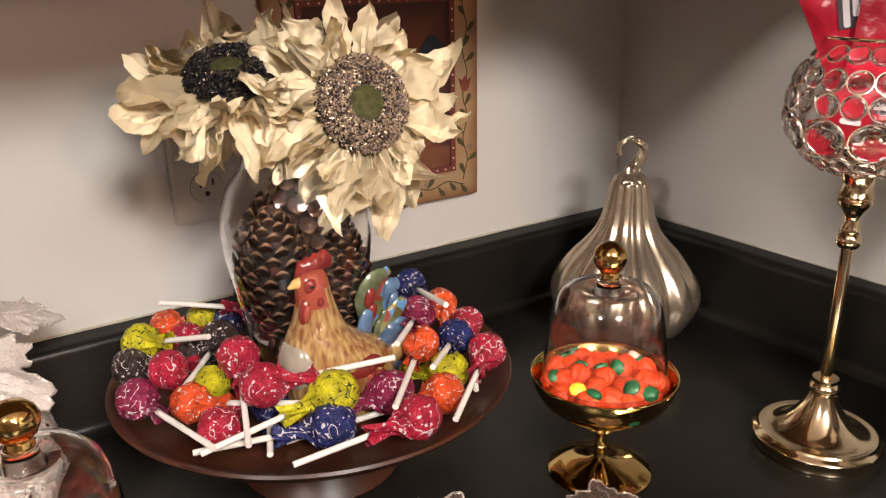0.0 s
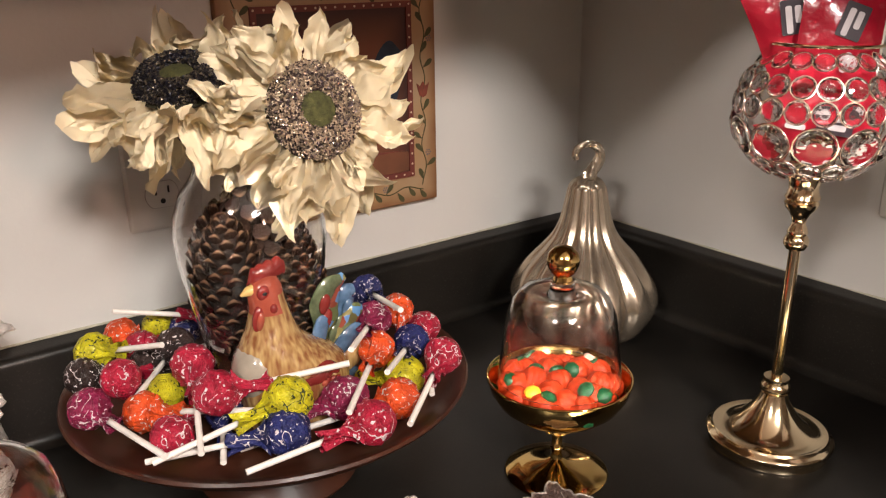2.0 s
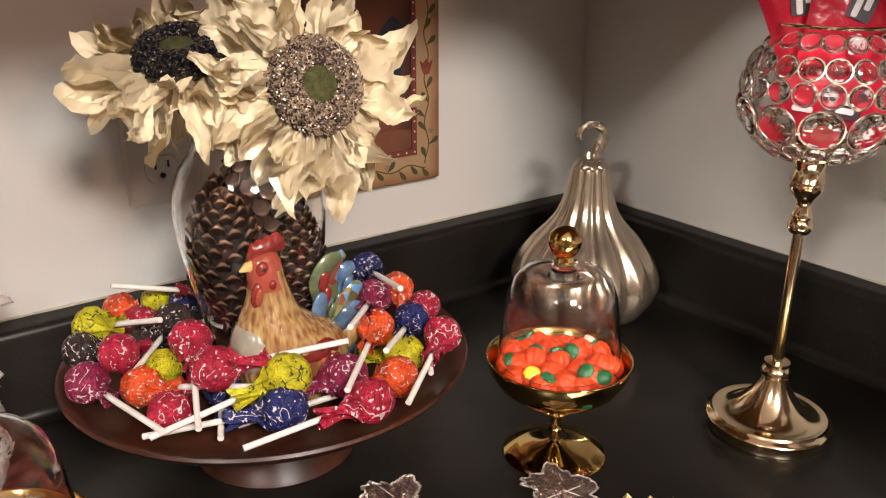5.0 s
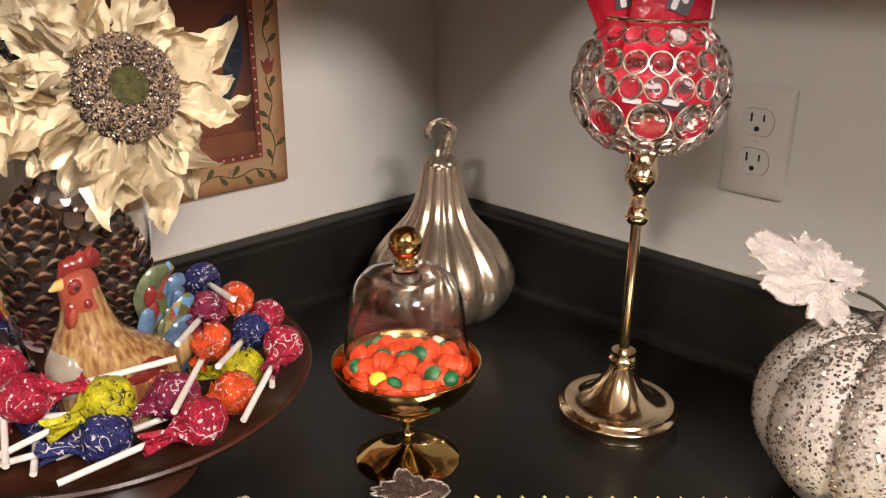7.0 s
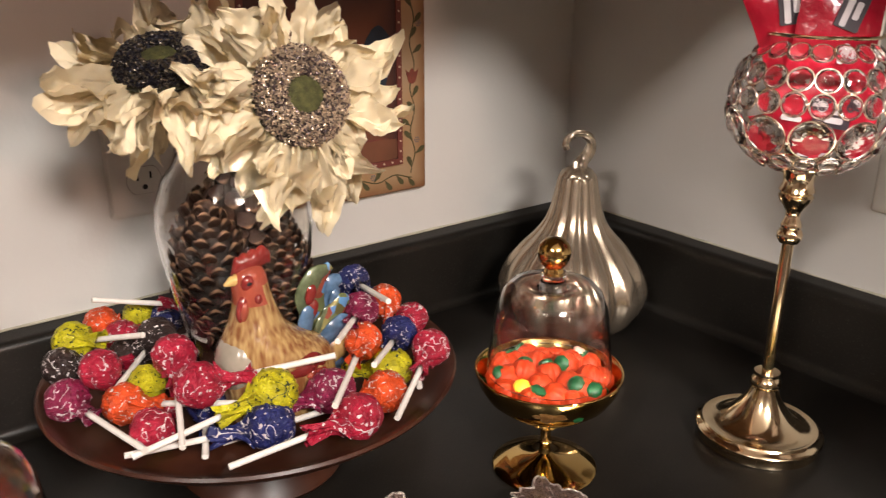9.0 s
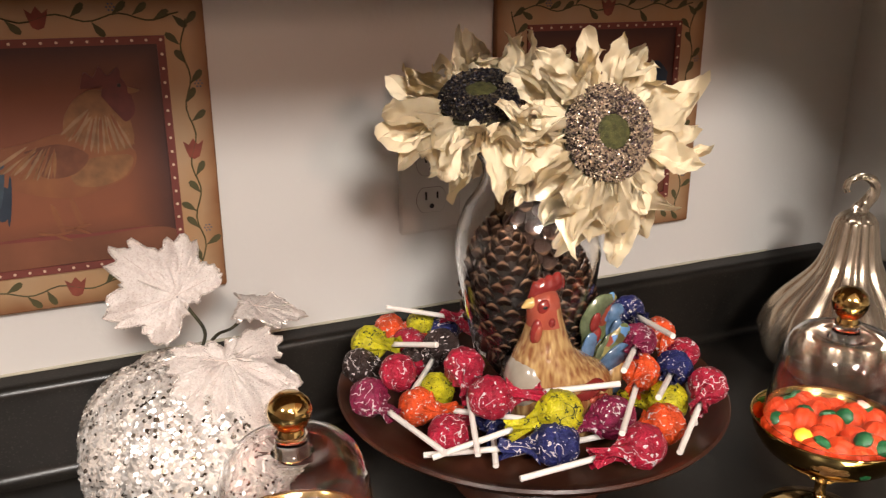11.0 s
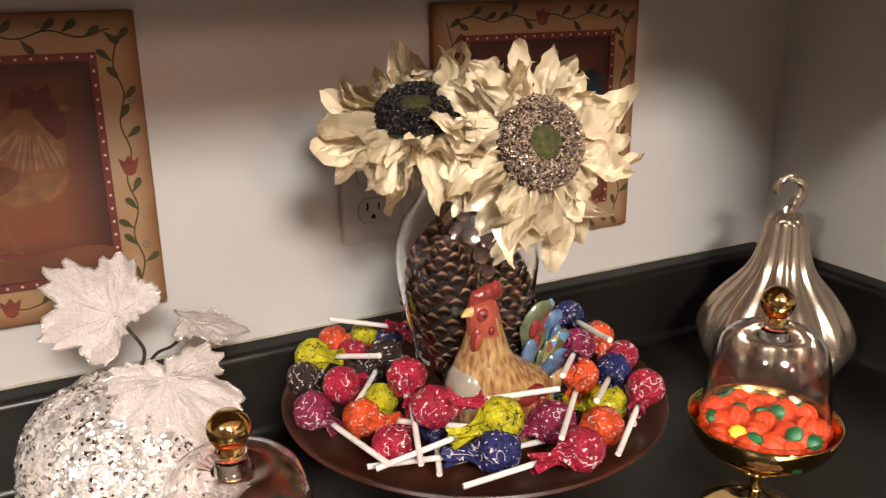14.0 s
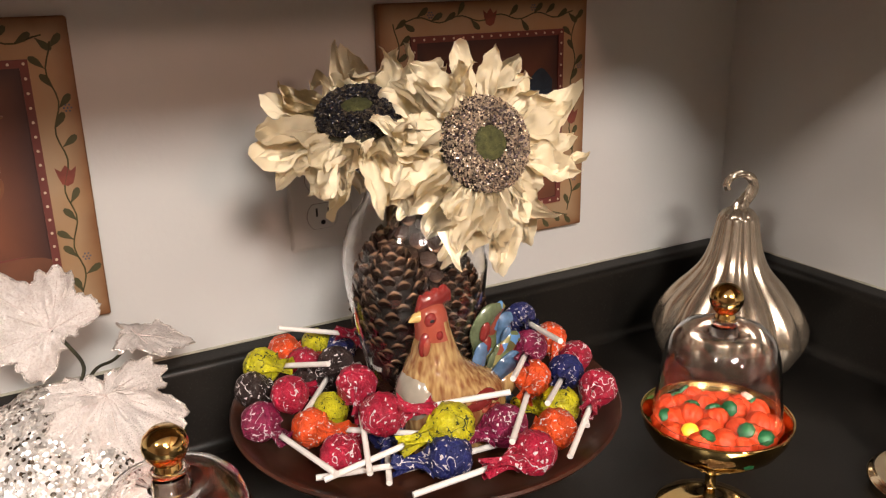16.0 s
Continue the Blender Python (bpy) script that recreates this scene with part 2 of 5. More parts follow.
def cell_glaze(name, colours, scale):
    """Glaze painted in patches of several colours."""
    m = material(name, colours[0], 0.16, vary=0.15, scale=80, coat=0.6)
    nt, b = nodes_of(m)
    tc = nt.nodes.new("ShaderNodeTexCoord")
    v = nt.nodes.new("ShaderNodeTexVoronoi")
    v.inputs["Scale"].default_value = scale
    nt.links.new(tc.outputs["Object"], v.inputs["Vector"])
    sp = nt.nodes.new("ShaderNodeSeparateColor")
    nt.links.new(v.outputs["Color"], sp.inputs[0])
    rp = nt.nodes.new("ShaderNodeValToRGB")
    rp.color_ramp.interpolation = "CONSTANT"
    while len(rp.color_ramp.elements) < len(colours):
        rp.color_ramp.elements.new(0.5)
    for k, c in enumerate(colours):
        rp.color_ramp.elements[k].position = k / len(colours)
        rp.color_ramp.elements[k].color = (*c, 1)
    nt.links.new(sp.outputs[0], rp.inputs[0])
    nt.links.new(rp.outputs[0], b.inputs["Base Color"])
    bp = nt.nodes.new("ShaderNodeBump")
    bp.inputs["Strength"].default_value = 0.6
    bp.inputs["Distance"].default_value = 0.002
    nt.links.new(v.outputs["Distance"], bp.inputs["Height"])
    nt.links.new(bp.outputs["Normal"], b.inputs["Normal"])
    return m


lit_through(M_PETAL, 0.1)
M_MOSS = material("moss_green", (0.080, 0.078, 0.022), 0.9, vary=0.35, scale=180, bump=0.6, bump_scale=600)
M_SEED = glitter("glitter_seeds", (0.66, 0.52, 0.38), (0.10, 0.07, 0.07), 700, metal=0.7, rough=0.3, tilt=1.3, split=0.4)
M_SEEDB = glitter("glitter_seeds_dark", (0.14, 0.11, 0.075), (0.012, 0.010, 0.016), 700, metal=0.5, rough=0.35, tilt=1.3, split=0.7)
M_STEM = material("stem_dark", (0.035, 0.03, 0.012), 0.8, vary=0.3, scale=60)
M_SCALE = material("pine_scale", (0.026, 0.011, 0.006), 0.6, spec=0.15, vary=0.3, scale=160, second=(0.012, 0.005, 0.003))
nt_s, b_s = nodes_of(M_SCALE)
tc_s = nt_s.nodes.new("ShaderNodeTexCoord")
sp_s = nt_s.nodes.new("ShaderNodeSeparateXYZ")
nt_s.links.new(tc_s.outputs["Object"], sp_s.inputs[0])
mr_s = nt_s.nodes.new("ShaderNodeMapRange")
mr_s.inputs[1].default_value, mr_s.inputs[2].default_value = 0.0104, 0.0120
nt_s.links.new(sp_s.outputs["X"], mr_s.inputs[0])
mix_s = nt_s.nodes.new("ShaderNodeMix")
mix_s.data_type = "RGBA"
nt_s.links.new(mr_s.outputs[0], mix_s.inputs[0])
nt_s.links.new(b_s.inputs["Base Color"].links[0].from_socket, mix_s.inputs[6])
mix_s.inputs[7].default_value = (0.120, 0.066, 0.038, 1)
nt_s.links.new(mix_s.outputs[2], b_s.inputs["Base Color"])
M_CORE = material("pine_core", (0.012, 0.006, 0.003), 0.9)
M_PUMP = material("white_pumpkin_skin", (0.62, 0.555, 0.50), 0.4, vary=0.08, scale=60, bump=0.4, bump_scale=700)
M_FLAKE = glitter("glitter_flake", (0.92, 0.88, 0.84), (0.60, 0.56, 0.52), 160, metal=0.62, rough=0.28, tilt=0.5, split=0.25)
M_LEAF = glitter("glitter_leaf", (0.84, 0.73, 0.67), (0.62, 0.50, 0.45), 1300, metal=0.25, rough=0.35, tilt=1.0, split=0.3)
M_LEAFW = glitter("frosted_leaf", (0.97, 0.90, 0.85), (0.84, 0.75, 0.70), 1100, metal=0.05, rough=0.4, tilt=0.6, split=0.3)
M_LEAFD = glitter("rose_glitter_leaf", (0.60, 0.45, 0.40), (0.28, 0.20, 0.18), 1000, metal=0.8, rough=0.3, tilt=1.2, split=0.4)
M_EDGE = glitter("leaf_edge", (0.88, 0.80, 0.74), (0.42, 0.36, 0.32), 1500, metal=0.6, rough=0.3, tilt=1.2, split=0.4)
M_PLEAT = material("gold_foil", (0.94, 0.86, 0.64), 0.3, metal=1, vary=0.05)
M_ORANGE = material("orange_candy", (0.42, 0.034, 0.005), 0.55, vary=0.08, scale=90, spec=0.3, bump=0.1, bump_scale=300)
M_GREENC = material("green_candy", (0.007, 0.085, 0.026), 0.4, vary=0.1, scale=90)
M_YELLOWC = material("yellow_candy", (0.85, 0.48, 0.03), 0.4, vary=0.05)
M_PINKC = material("pale_candy", (0.85, 0.48, 0.38), 0.4, vary=0.05)
M_BAG = material("red_foil_bag", (0.42, 0.010, 0.028), 0.22, vary=0.2, scale=30, bump=1.0, bump_scale=55, coat=0.4)
M_INK = material("white_print", (0.62, 0.55, 0.56), 0.4)
M_INKD = material("dark_print", (0.045, 0.030, 0.038), 0.4)
M_FRAMEP = material("aged_cream_border", (0.37, 0.25, 0.145), 0.6, vary=0.15, scale=18, second=(0.36, 0.20, 0.09))
M_FRAMER = material("dark_red_band", (0.16, 0.035, 0.025), 0.6, vary=0.12, scale=30)
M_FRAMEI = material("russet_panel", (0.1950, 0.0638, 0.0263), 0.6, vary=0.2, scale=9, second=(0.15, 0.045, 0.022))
edge_worn(M_FRAMEP, 0.117, 0.1188, 0.93, (0.20, 0.085, 0.032))
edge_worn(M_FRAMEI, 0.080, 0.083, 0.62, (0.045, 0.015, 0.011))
M_VINE = material("vine_green", (0.075, 0.065, 0.022), 0.7, vary=0.2, scale=80)
M_TULIP = material("tulip_red", (0.22, 0.05, 0.03), 0.7, vary=0.2, scale=80)
M_DOT = material("cream_dot", (0.62, 0.48, 0.34), 0.7, vary=0.1)
M_BERRY = material("blue_dot", (0.10, 0.10, 0.13), 0.7)
M_PTAN = material("paint_tan", (0.21, 0.080, 0.028), 0.6, vary=0.3, scale=45, second=(0.16, 0.052, 0.022))
M_PBLUE = material("paint_blue", (0.018, 0.030, 0.048), 0.6, vary=0.2, scale=70)
M_PRED = material("paint_red", (0.11, 0.022, 0.016), 0.6, vary=0.2, scale=70)
M_PMID = material("paint_ochre", (0.22, 0.100, 0.038), 0.6, vary=0.2, scale=90)
M_PRUST = material("paint_rust", (0.15, 0.050, 0.022), 0.6, vary=0.25, scale=60)
M_PGROUND = material("paint_ground", (0.17, 0.060, 0.028), 0.6, vary=0.25, scale=14)
M_PBLUE2 = material("paint_slate", (0.035, 0.055, 0.075), 0.6, vary=0.2, scale=70)
M_PPALE = material("paint_pale", (0.27, 0.155, 0.082), 0.6, vary=0.2, scale=90)
# glazed figurine colours
M_CTAN = streaked("glaze_tan", (0.46, 0.30, 0.12), (0.20, 0.075, 0.028))
M_CRED = material("glaze_red", (0.23, 0.026, 0.022), 0.14, vary=0.15, scale=60, coat=0.7)
M_CPINK = material("glaze_face", (0.36, 0.075, 0.045), 0.16, vary=0.2, scale=60, coat=0.6)
M_CGREY = material("glaze_grey", (0.38, 0.33, 0.26), 0.18, vary=0.15, scale=60, coat=0.6)
M_CBLUE = material("glaze_blue", (0.10, 0.18, 0.30), 0.14, vary=0.3, scale=90, coat=0.7)
M_CGREEN = material("glaze_green", (0.14, 0.17, 0.09), 0.16, vary=0.3, scale=90, coat=0.6)
M_CTAIL = cell_glaze("glaze_tail", ((0.10, 0.09, 0.035), (0.11, 0.22, 0.42), (0.22, 0.19, 0.07), (0.10, 0.24, 0.45), (0.12, 0.14, 0.06), (0.22, 0.05, 0.03)), 115)
M_CYEL = material("glaze_beak", (0.60, 0.40, 0.14), 0.2, vary=0.1)
WRAP = {
    "red": wrapper("wrapper_red", (0.44, 0.009, 0.040)),
    "purple": wrapper("wrapper_raspberry", (0.27, 0.012, 0.065)),
    "orange": wrapper("wrapper_orange", (0.80, 0.085, 0.012)),
    "yellow": wrapper("wrapper_yellow", (0.62, 0.55, 0.012), (0.03, 0.04, 0.01), 0.64),
    "navy": wrapper("wrapper_navy", (0.016, 0.022, 0.13)),
    "brown": wrapper("wrapper_brown", (0.035, 0.018, 0.015)),
}


# ---- mesh helpers ----
def finish(bm, name, mats, smooth=True):
    me = bpy.data.meshes.new(name)
    bmesh.ops.recalc_face_normals(bm, faces=bm.faces)
    bm.to_mesh(me)
    bm.free()
    for m in mats if isinstance(mats, (list, tuple)) else [mats]:
        me.materials.append(m)
    if smooth:
        me.shade_smooth()
        me.set_sharp_from_angle(angle=radians(42))
    return me


def part(name, bm, mat, parent=None, label="", smooth=True, m=None):
    """One mesh object, under a thing or a part when a parent is given."""
    ob = new(name, finish(bm, name, mat, smooth))
    if m is not None:
        ob.matrix_basis = m
    if parent is not None:
        ob.parent = parent
    if label:
        ob["label"] = label
    return ob


def share(name, me, parent, m, label=""):
    ob = new(name, me)
    ob.matrix_basis = m
    ob.parent = parent
    if label:
        ob["label"] = label
    return ob


def thing(name, m, label, category, group=""):
    ob = new(name)
    ob.matrix_basis = m
    ob.empty_display_size = 0.01
    return tagged(ob, label, category, group)


def lathe(profile, seg=48, flute=0, depth=0.0, bm=None, twist=0.0):
    """Turn a profile of (radius, height); flute ribs cut into it where asked."""
    bm = bm or bmesh.new()
    rings = []
    for i, (r, z) in enumerate(profile):
        if r < 1e-5:
            rings.append([bm.verts.new((0, 0, z))])
            continue
        ring = []
        for k in range(seg):
            a = 2 * math.pi * k / seg + twist * i
            rr = r * (1 - depth * (0.5 + 0.5 * math.cos(flute * a)) ** 2) if flute else r
            ring.append(bm.verts.new((rr * math.cos(a), rr * math.sin(a), z)))
        rings.append(ring)
    for a, b in zip(rings, rings[1:]):
        for k in range(seg):
            n = (k + 1) % seg
            if len(a) == 1 and len(b) == 1:
                continue
            if len(a) == 1:
                bm.faces.new((a[0], b[k], b[n]))
            elif len(b) == 1:
                bm.faces.new((a[k], a[n], b[0]))
            else:
                bm.faces.new((a[k], a[n], b[n], b[k]))
    if profile[0] == profile[-1]:
        bmesh.ops.remove_doubles(bm, verts=bm.verts, dist=1e-6)
    return bm


def curve_points(pts, steps=8):
    """A smooth line through the points."""
    p = [Vector(q) for q in pts]
    p = [p[0] * 2 - p[1]] + p + [p[-1] * 2 - p[-2]]
    out = []
    for i in range(1, len(p) - 2):
        for s in range(steps):
            t = s / steps
            a, b, c, d = p[i - 1:i + 3]
            out.append(0.5 * (2 * b + (c - a) * t + (2 * a - 5 * b + 4 * c - d) * t * t + (3 * b - a - 3 * c + d) * t ** 3))
    out.append(p[-2])
    return out


def tube(pts, radii, seg=10, bm=None, flat=1.0, mat=0, side=None):
    """A swept tube with a radius at each end or at every point; flat squeezes it along side."""
    bm = bm or bmesh.new()
    pts = [Vector(q) for q in pts]
    n = len(pts)
    if not isinstance(radii, (list, tuple)):
        radii = [radii] * n
    rs = [radii[min(len(radii) - 1, int(i * (len(radii) - 1) / (n - 1)))] * (1 - f) + radii[min(len(radii) - 1, int(i * (len(radii) - 1) / (n - 1)) + 1)] * f
          for i in range(n) for f in [(i * (len(radii) - 1) / (n - 1)) % 1]]
    rings, up = [], Vector(side) if side else None
    for i, q in enumerate(pts):
        d = (pts[min(i + 1, n - 1)] - pts[max(i - 1, 0)]).normalized()
        if up is None:
            up = d.orthogonal().normalized()
        up = (up - d * up.dot(d)).normalized()
        w = d.cross(up)
        rings.append([bm.verts.new(q + up * (rs[i] * flat * math.cos(a)) + w * (rs[i] * math.sin(a)))
                      for a in [2 * math.pi * k / seg for k in range(seg)]])
    faces = []
    for a, b in zip(rings, rings[1:]):
        for k in range(seg):
            faces.append(bm.faces.new((a[k], a[(k + 1) % seg], b[(k + 1) % seg], b[k])))
    faces.append(bm.faces.new(rings[0][::-1]))
    faces.append(bm.faces.new(rings[-1]))
    for f in faces:
        f.material_index = mat
    return bm


def blob(centre, size, bm=None, mat=0, turn=None, u=14, v=10):
    """An ellipsoid added to a mesh."""
    bm = bm or bmesh.new()
    m = Matrix.Translation(centre) @ (turn or Matrix()) @ Matrix.Diagonal((*size, 1))
    made = bmesh.ops.create_uvsphere(bm, u_segments=u, v_segments=v, radius=1, matrix=m)
    for f in {f for w in made["verts"] for f in w.link_faces}:
        f.material_index = mat
    return bm


def box(lo, hi, bm=None, bevel=0.0, mat=0):
    bm = bm or bmesh.new()
    c = [(a + b) / 2 for a, b in zip(lo, hi)]
    s = [b - a for a, b in zip(lo, hi)]
    made = bmesh.ops.create_cube(bm, size=1, matrix=Matrix.Translation(c) @ Matrix.Diagonal((*s, 1)))
    if bevel:
        edges = list({e for w in made["verts"] for e in w.link_edges})
        bmesh.ops.bevel(bm, geom=edges, offset=bevel, segments=3, affect="EDGES", profile=0.5)
    return bm


def prism(outline, depth, bm=None, mat=0):
    """A flat outline in x and z, given a small thickness towards -y."""
    bm = bm or bmesh.new()
    front = [bm.verts.new((x, -depth, z)) for x, z in outline]
    back = [bm.verts.new((x, 0, z)) for x, z in outline]
    n = len(outline)
    fs = [bm.faces.new(front), bm.faces.new(back[::-1])]
    for k in range(n):
        fs.append(bm.faces.new((front[k], back[k], back[(k + 1) % n], front[(k + 1) % n])))
    for f in fs:
        f.material_index = mat
    return bm


def structure(name, bm, mat, label="", smooth=False):
    return tagged(part(name, bm, mat, smooth=smooth), label, "", "", "structure")


# ---- setting ----
WX, WY, UP = 0.8945, 0.7755, 0.0876
structure("wall_north", box((-2.6, WY, -0.91), (WX + 0.12, WY + 0.12, 1.5)), M_WALL, "off-white painted kitchen wall behind the counter")
structure("wall_east", box((WX, -3.0, -0.91), (WX + 0.12, WY, 1.5)), M_WALL, "off-white painted kitchen wall beside the counter")
structure("wall_west", box((-2.72, -3.0, -0.91), (-2.6, WY + 0.12, 1.5)), M_ROOM, "plain painted room wall")
structure("wall_south", box((-2.72, -3.12, -0.91), (WX + 0.12, -3.0, 1.5)), M_ROOM, "plain painted room wall")
structure("floor", box((-2.72, -3.12, -1.0), (WX + 0.12, WY + 0.12, -0.912)), M_FLOOR, "brown kitchen floor")
structure("ceiling", box((-2.72, -3.12, 1.502), (WX + 0.12, WY + 0.12, 1.6)), M_CEIL, "plain white ceiling")
# wall cabinets above the counter, which shade the upper part of both walls
structure("wall_cabinet_north", box((-1.4, WY - CAB_D, CAB_Z), (WX - 0.002, WY - 0.002, 1.2)), M_CAB, "wooden wall cabinets over the counter")
structure("wall_cabinet_east", box((WX - 0.265, -0.6, CAB_Z), (WX - 0.002, WY - CAB_D - 0.002, 1.2)), M_CAB, "wooden wall cabinets over the counter")


def counter():
    """Corner worktop with a rounded front edge, in one piece."""
    outline = [(-1.4, 0.13), (0.24, 0.13), (0.24, -0.9), (WX - 0.001, -0.9), (WX - 0.001, WY - 0.001), (-1.4, WY - 0.001)]
    bm = bmesh.new()
    top = [bm.verts.new((x, y, 0)) for x, y in outline]
    bot = [bm.verts.new((x, y, -0.038)) for x, y in outline]
    n = len(outline)
    bm.faces.new(top)
    bm.faces.new(bot[::-1])
    for k in range(n):
        bm.faces.new((top[k], bot[k], bot[(k + 1) % n], top[(k + 1) % n]))
    edges = [e for e in bm.edges if all(v.co.z > -0.001 for v in e.verts) and all(v.co.x < 0.3 and v.co.y < 0.2 for v in e.verts)]
    bmesh.ops.bevel(bm, geom=edges, offset=0.012, segments=4, affect="EDGES", profile=0.5)
    return bm


structure("countertop", counter(), M_LAM, "black speckled laminate kitchen worktop")


def splash(length):
    """Upstand with a rounded nose and a coved foot, extruded along x from 0 to length, back at y 0."""
    prof = [(0, 0.0), (-0.030, 0.0006)]
    prof += [(-0.030 + 0.0112 * math.sin(a), 0.0118 - 0.0112 * math.cos(a)) for a in [math.pi / 2 * k / 6 for k in range(1, 7)]]
    prof += [(-0.0188, UP - 0.017)]
    prof += [(-0.0098 - 0.009 * math.cos(a), UP - 0.0115 + 0.009 * math.sin(a)) for a in [math.pi / 2 * k / 6 for k in range(0, 7)]]
    prof += [(-0.003, UP - 0.0005), (0, UP)]
    bm = bmesh.new()
    rows = []
    for i in range(41):
        x = length * i / 40
        rows.append([bm.verts.new((x, y, z)) for y, z in prof])
    for a, b in zip(rows, rows[1:]):
        for k in range(len(prof)):
            n = (k + 1) % len(prof)
            bm.faces.new((a[k], a[n], b[n], b[k]))
    bm.faces.new(rows[0])
    bm.faces.new(rows[-1][::-1])
    return bm


structure("backsplash_north", splash(2.28), M_LAM, "black laminate upstand along the wall", True).matrix_basis = pose(-1.4, WY - 0.001, 0.0)
structure("backsplash_east", splash(1.63), M_LAM, "black laminate upstand along the wall", True).matrix_basis = pose(WX - 0.001, WY - 0.02, 0.0, 0, 0, -90)


def caulk(length, seed):
    rnd = random.Random(seed)
    pts = [(length * i / 60, 0, 0.0005 * rnd.random()) for i in range(61)]
    return tube(pts, [0.0006 + 0.0014 * rnd.random() for _ in range(61)], 6)


structure("caulk_north", caulk(2.2, 3), M_CAULK, "uneven cream caulk line above the upstand", True).matrix_basis = pose(-1.4, WY - 0.0005, UP + 0.0005)
structure("caulk_east", caulk(1.5, 4), M_CAULK, "uneven cream caulk line above the upstand", True).matrix_basis = pose(WX - 0.0005, WY - 0.03, UP - 0.0002, 0, 0, -90)
structure("base_cabinet_north", box((-1.39, 0.17, -0.91), (WX - 0.002, WY - 0.002, -0.04)), M_CAB, "wooden base cabinets under the worktop")
structure("base_cabinet_east", box((0.28, -0.88, -0.91), (WX - 0.002, 0.168, -0.04)), M_CAB, "wooden base cabinets under the worktop")


# ---- wall sockets ----
def rounded(w, h, r, n=5):
    pts = []
    for cx, cz, a0 in ((w / 2 - r, h / 2 - r, 0), (-w / 2 + r, h / 2 - r, 90), (-w / 2 + r, -h / 2 + r, 180), (w / 2 - r, -h / 2 + r, 270)):
        pts += [(cx + r * math.cos(radians(a0 + 90 * k / n)), cz + r * math.sin(radians(a0 + 90 * k / n))) for k in range(n + 1)]
    return pts


def wall_socket(m, label):
    top = thing("wall_socket", m, label, "socket", "wall sockets")
    bm = bmesh.new()
    w, h = 0.0605, 0.0985
    rings = [[bm.verts.new((x * s, -y, z * s)) for x, z in rounded(w, h, 0.003)] for s, y in ((1, 0), (1, 0.0022), (0.93, 0.0048))]
    for a, b in zip(rings, rings[1:]):
        for k in range(len(a)):
            bm.faces.new((a[k], a[(k + 1) % len(a)], b[(k + 1) % len(a)], b[k]))
    bm.faces.new(rings[-1])
    part("cover_plate", bm, M_PLATE, top)
    part("screw", prism([(0.0022 * math.cos(a), 0.0022 * math.sin(a)) for a in [2 * math.pi * k / 12 for k in range(12)]], 0.0058), M_PLATE, top)
    for s in (1, -1):
        face = [(0.0145 * math.cos(a), max(-0.0115, min(0.0115, 0.0145 * math.sin(a)))) for a in [2 * math.pi * k / 32 for k in range(32)]]
        ring = part("receptacle_gap", prism([(x * 1.045, z * 1.045) for x, z in face], 0.0050), M_GAP, top, m=pose(0, 0, 0.0175 * s))
        rec = part("receptacle", prism(face, 0.0060), M_PLATE, top, m=pose(0, 0, 0.0175 * s))
        part("slot", box((-0.0066, -0.0064, 0.0002), (-0.0048, -0.0052, 0.0078)), M_SLOT, rec)
        part("slot", box((0.0048, -0.0064, 0.0010), (0.0064, -0.0052, 0.0072)), M_SLOT, rec)
        part("ground_hole", prism([(0.0023 * math.cos(a), -0.0058 + 0.0023 * math.sin(a)) for a in [2 * math.pi * k / 12 for k in range(12)]], 0.0064), M_SLOT, rec)
    return top


wall_socket(pose(0.3746, WY - 0.0005, 0.2135), "white duplex wall socket in the flowers' shadow")
wall_socket(pose(WX - 0.0005, 0.3673, 0.2135, 0, 0, -90), "white duplex wall socket above the black upstand")


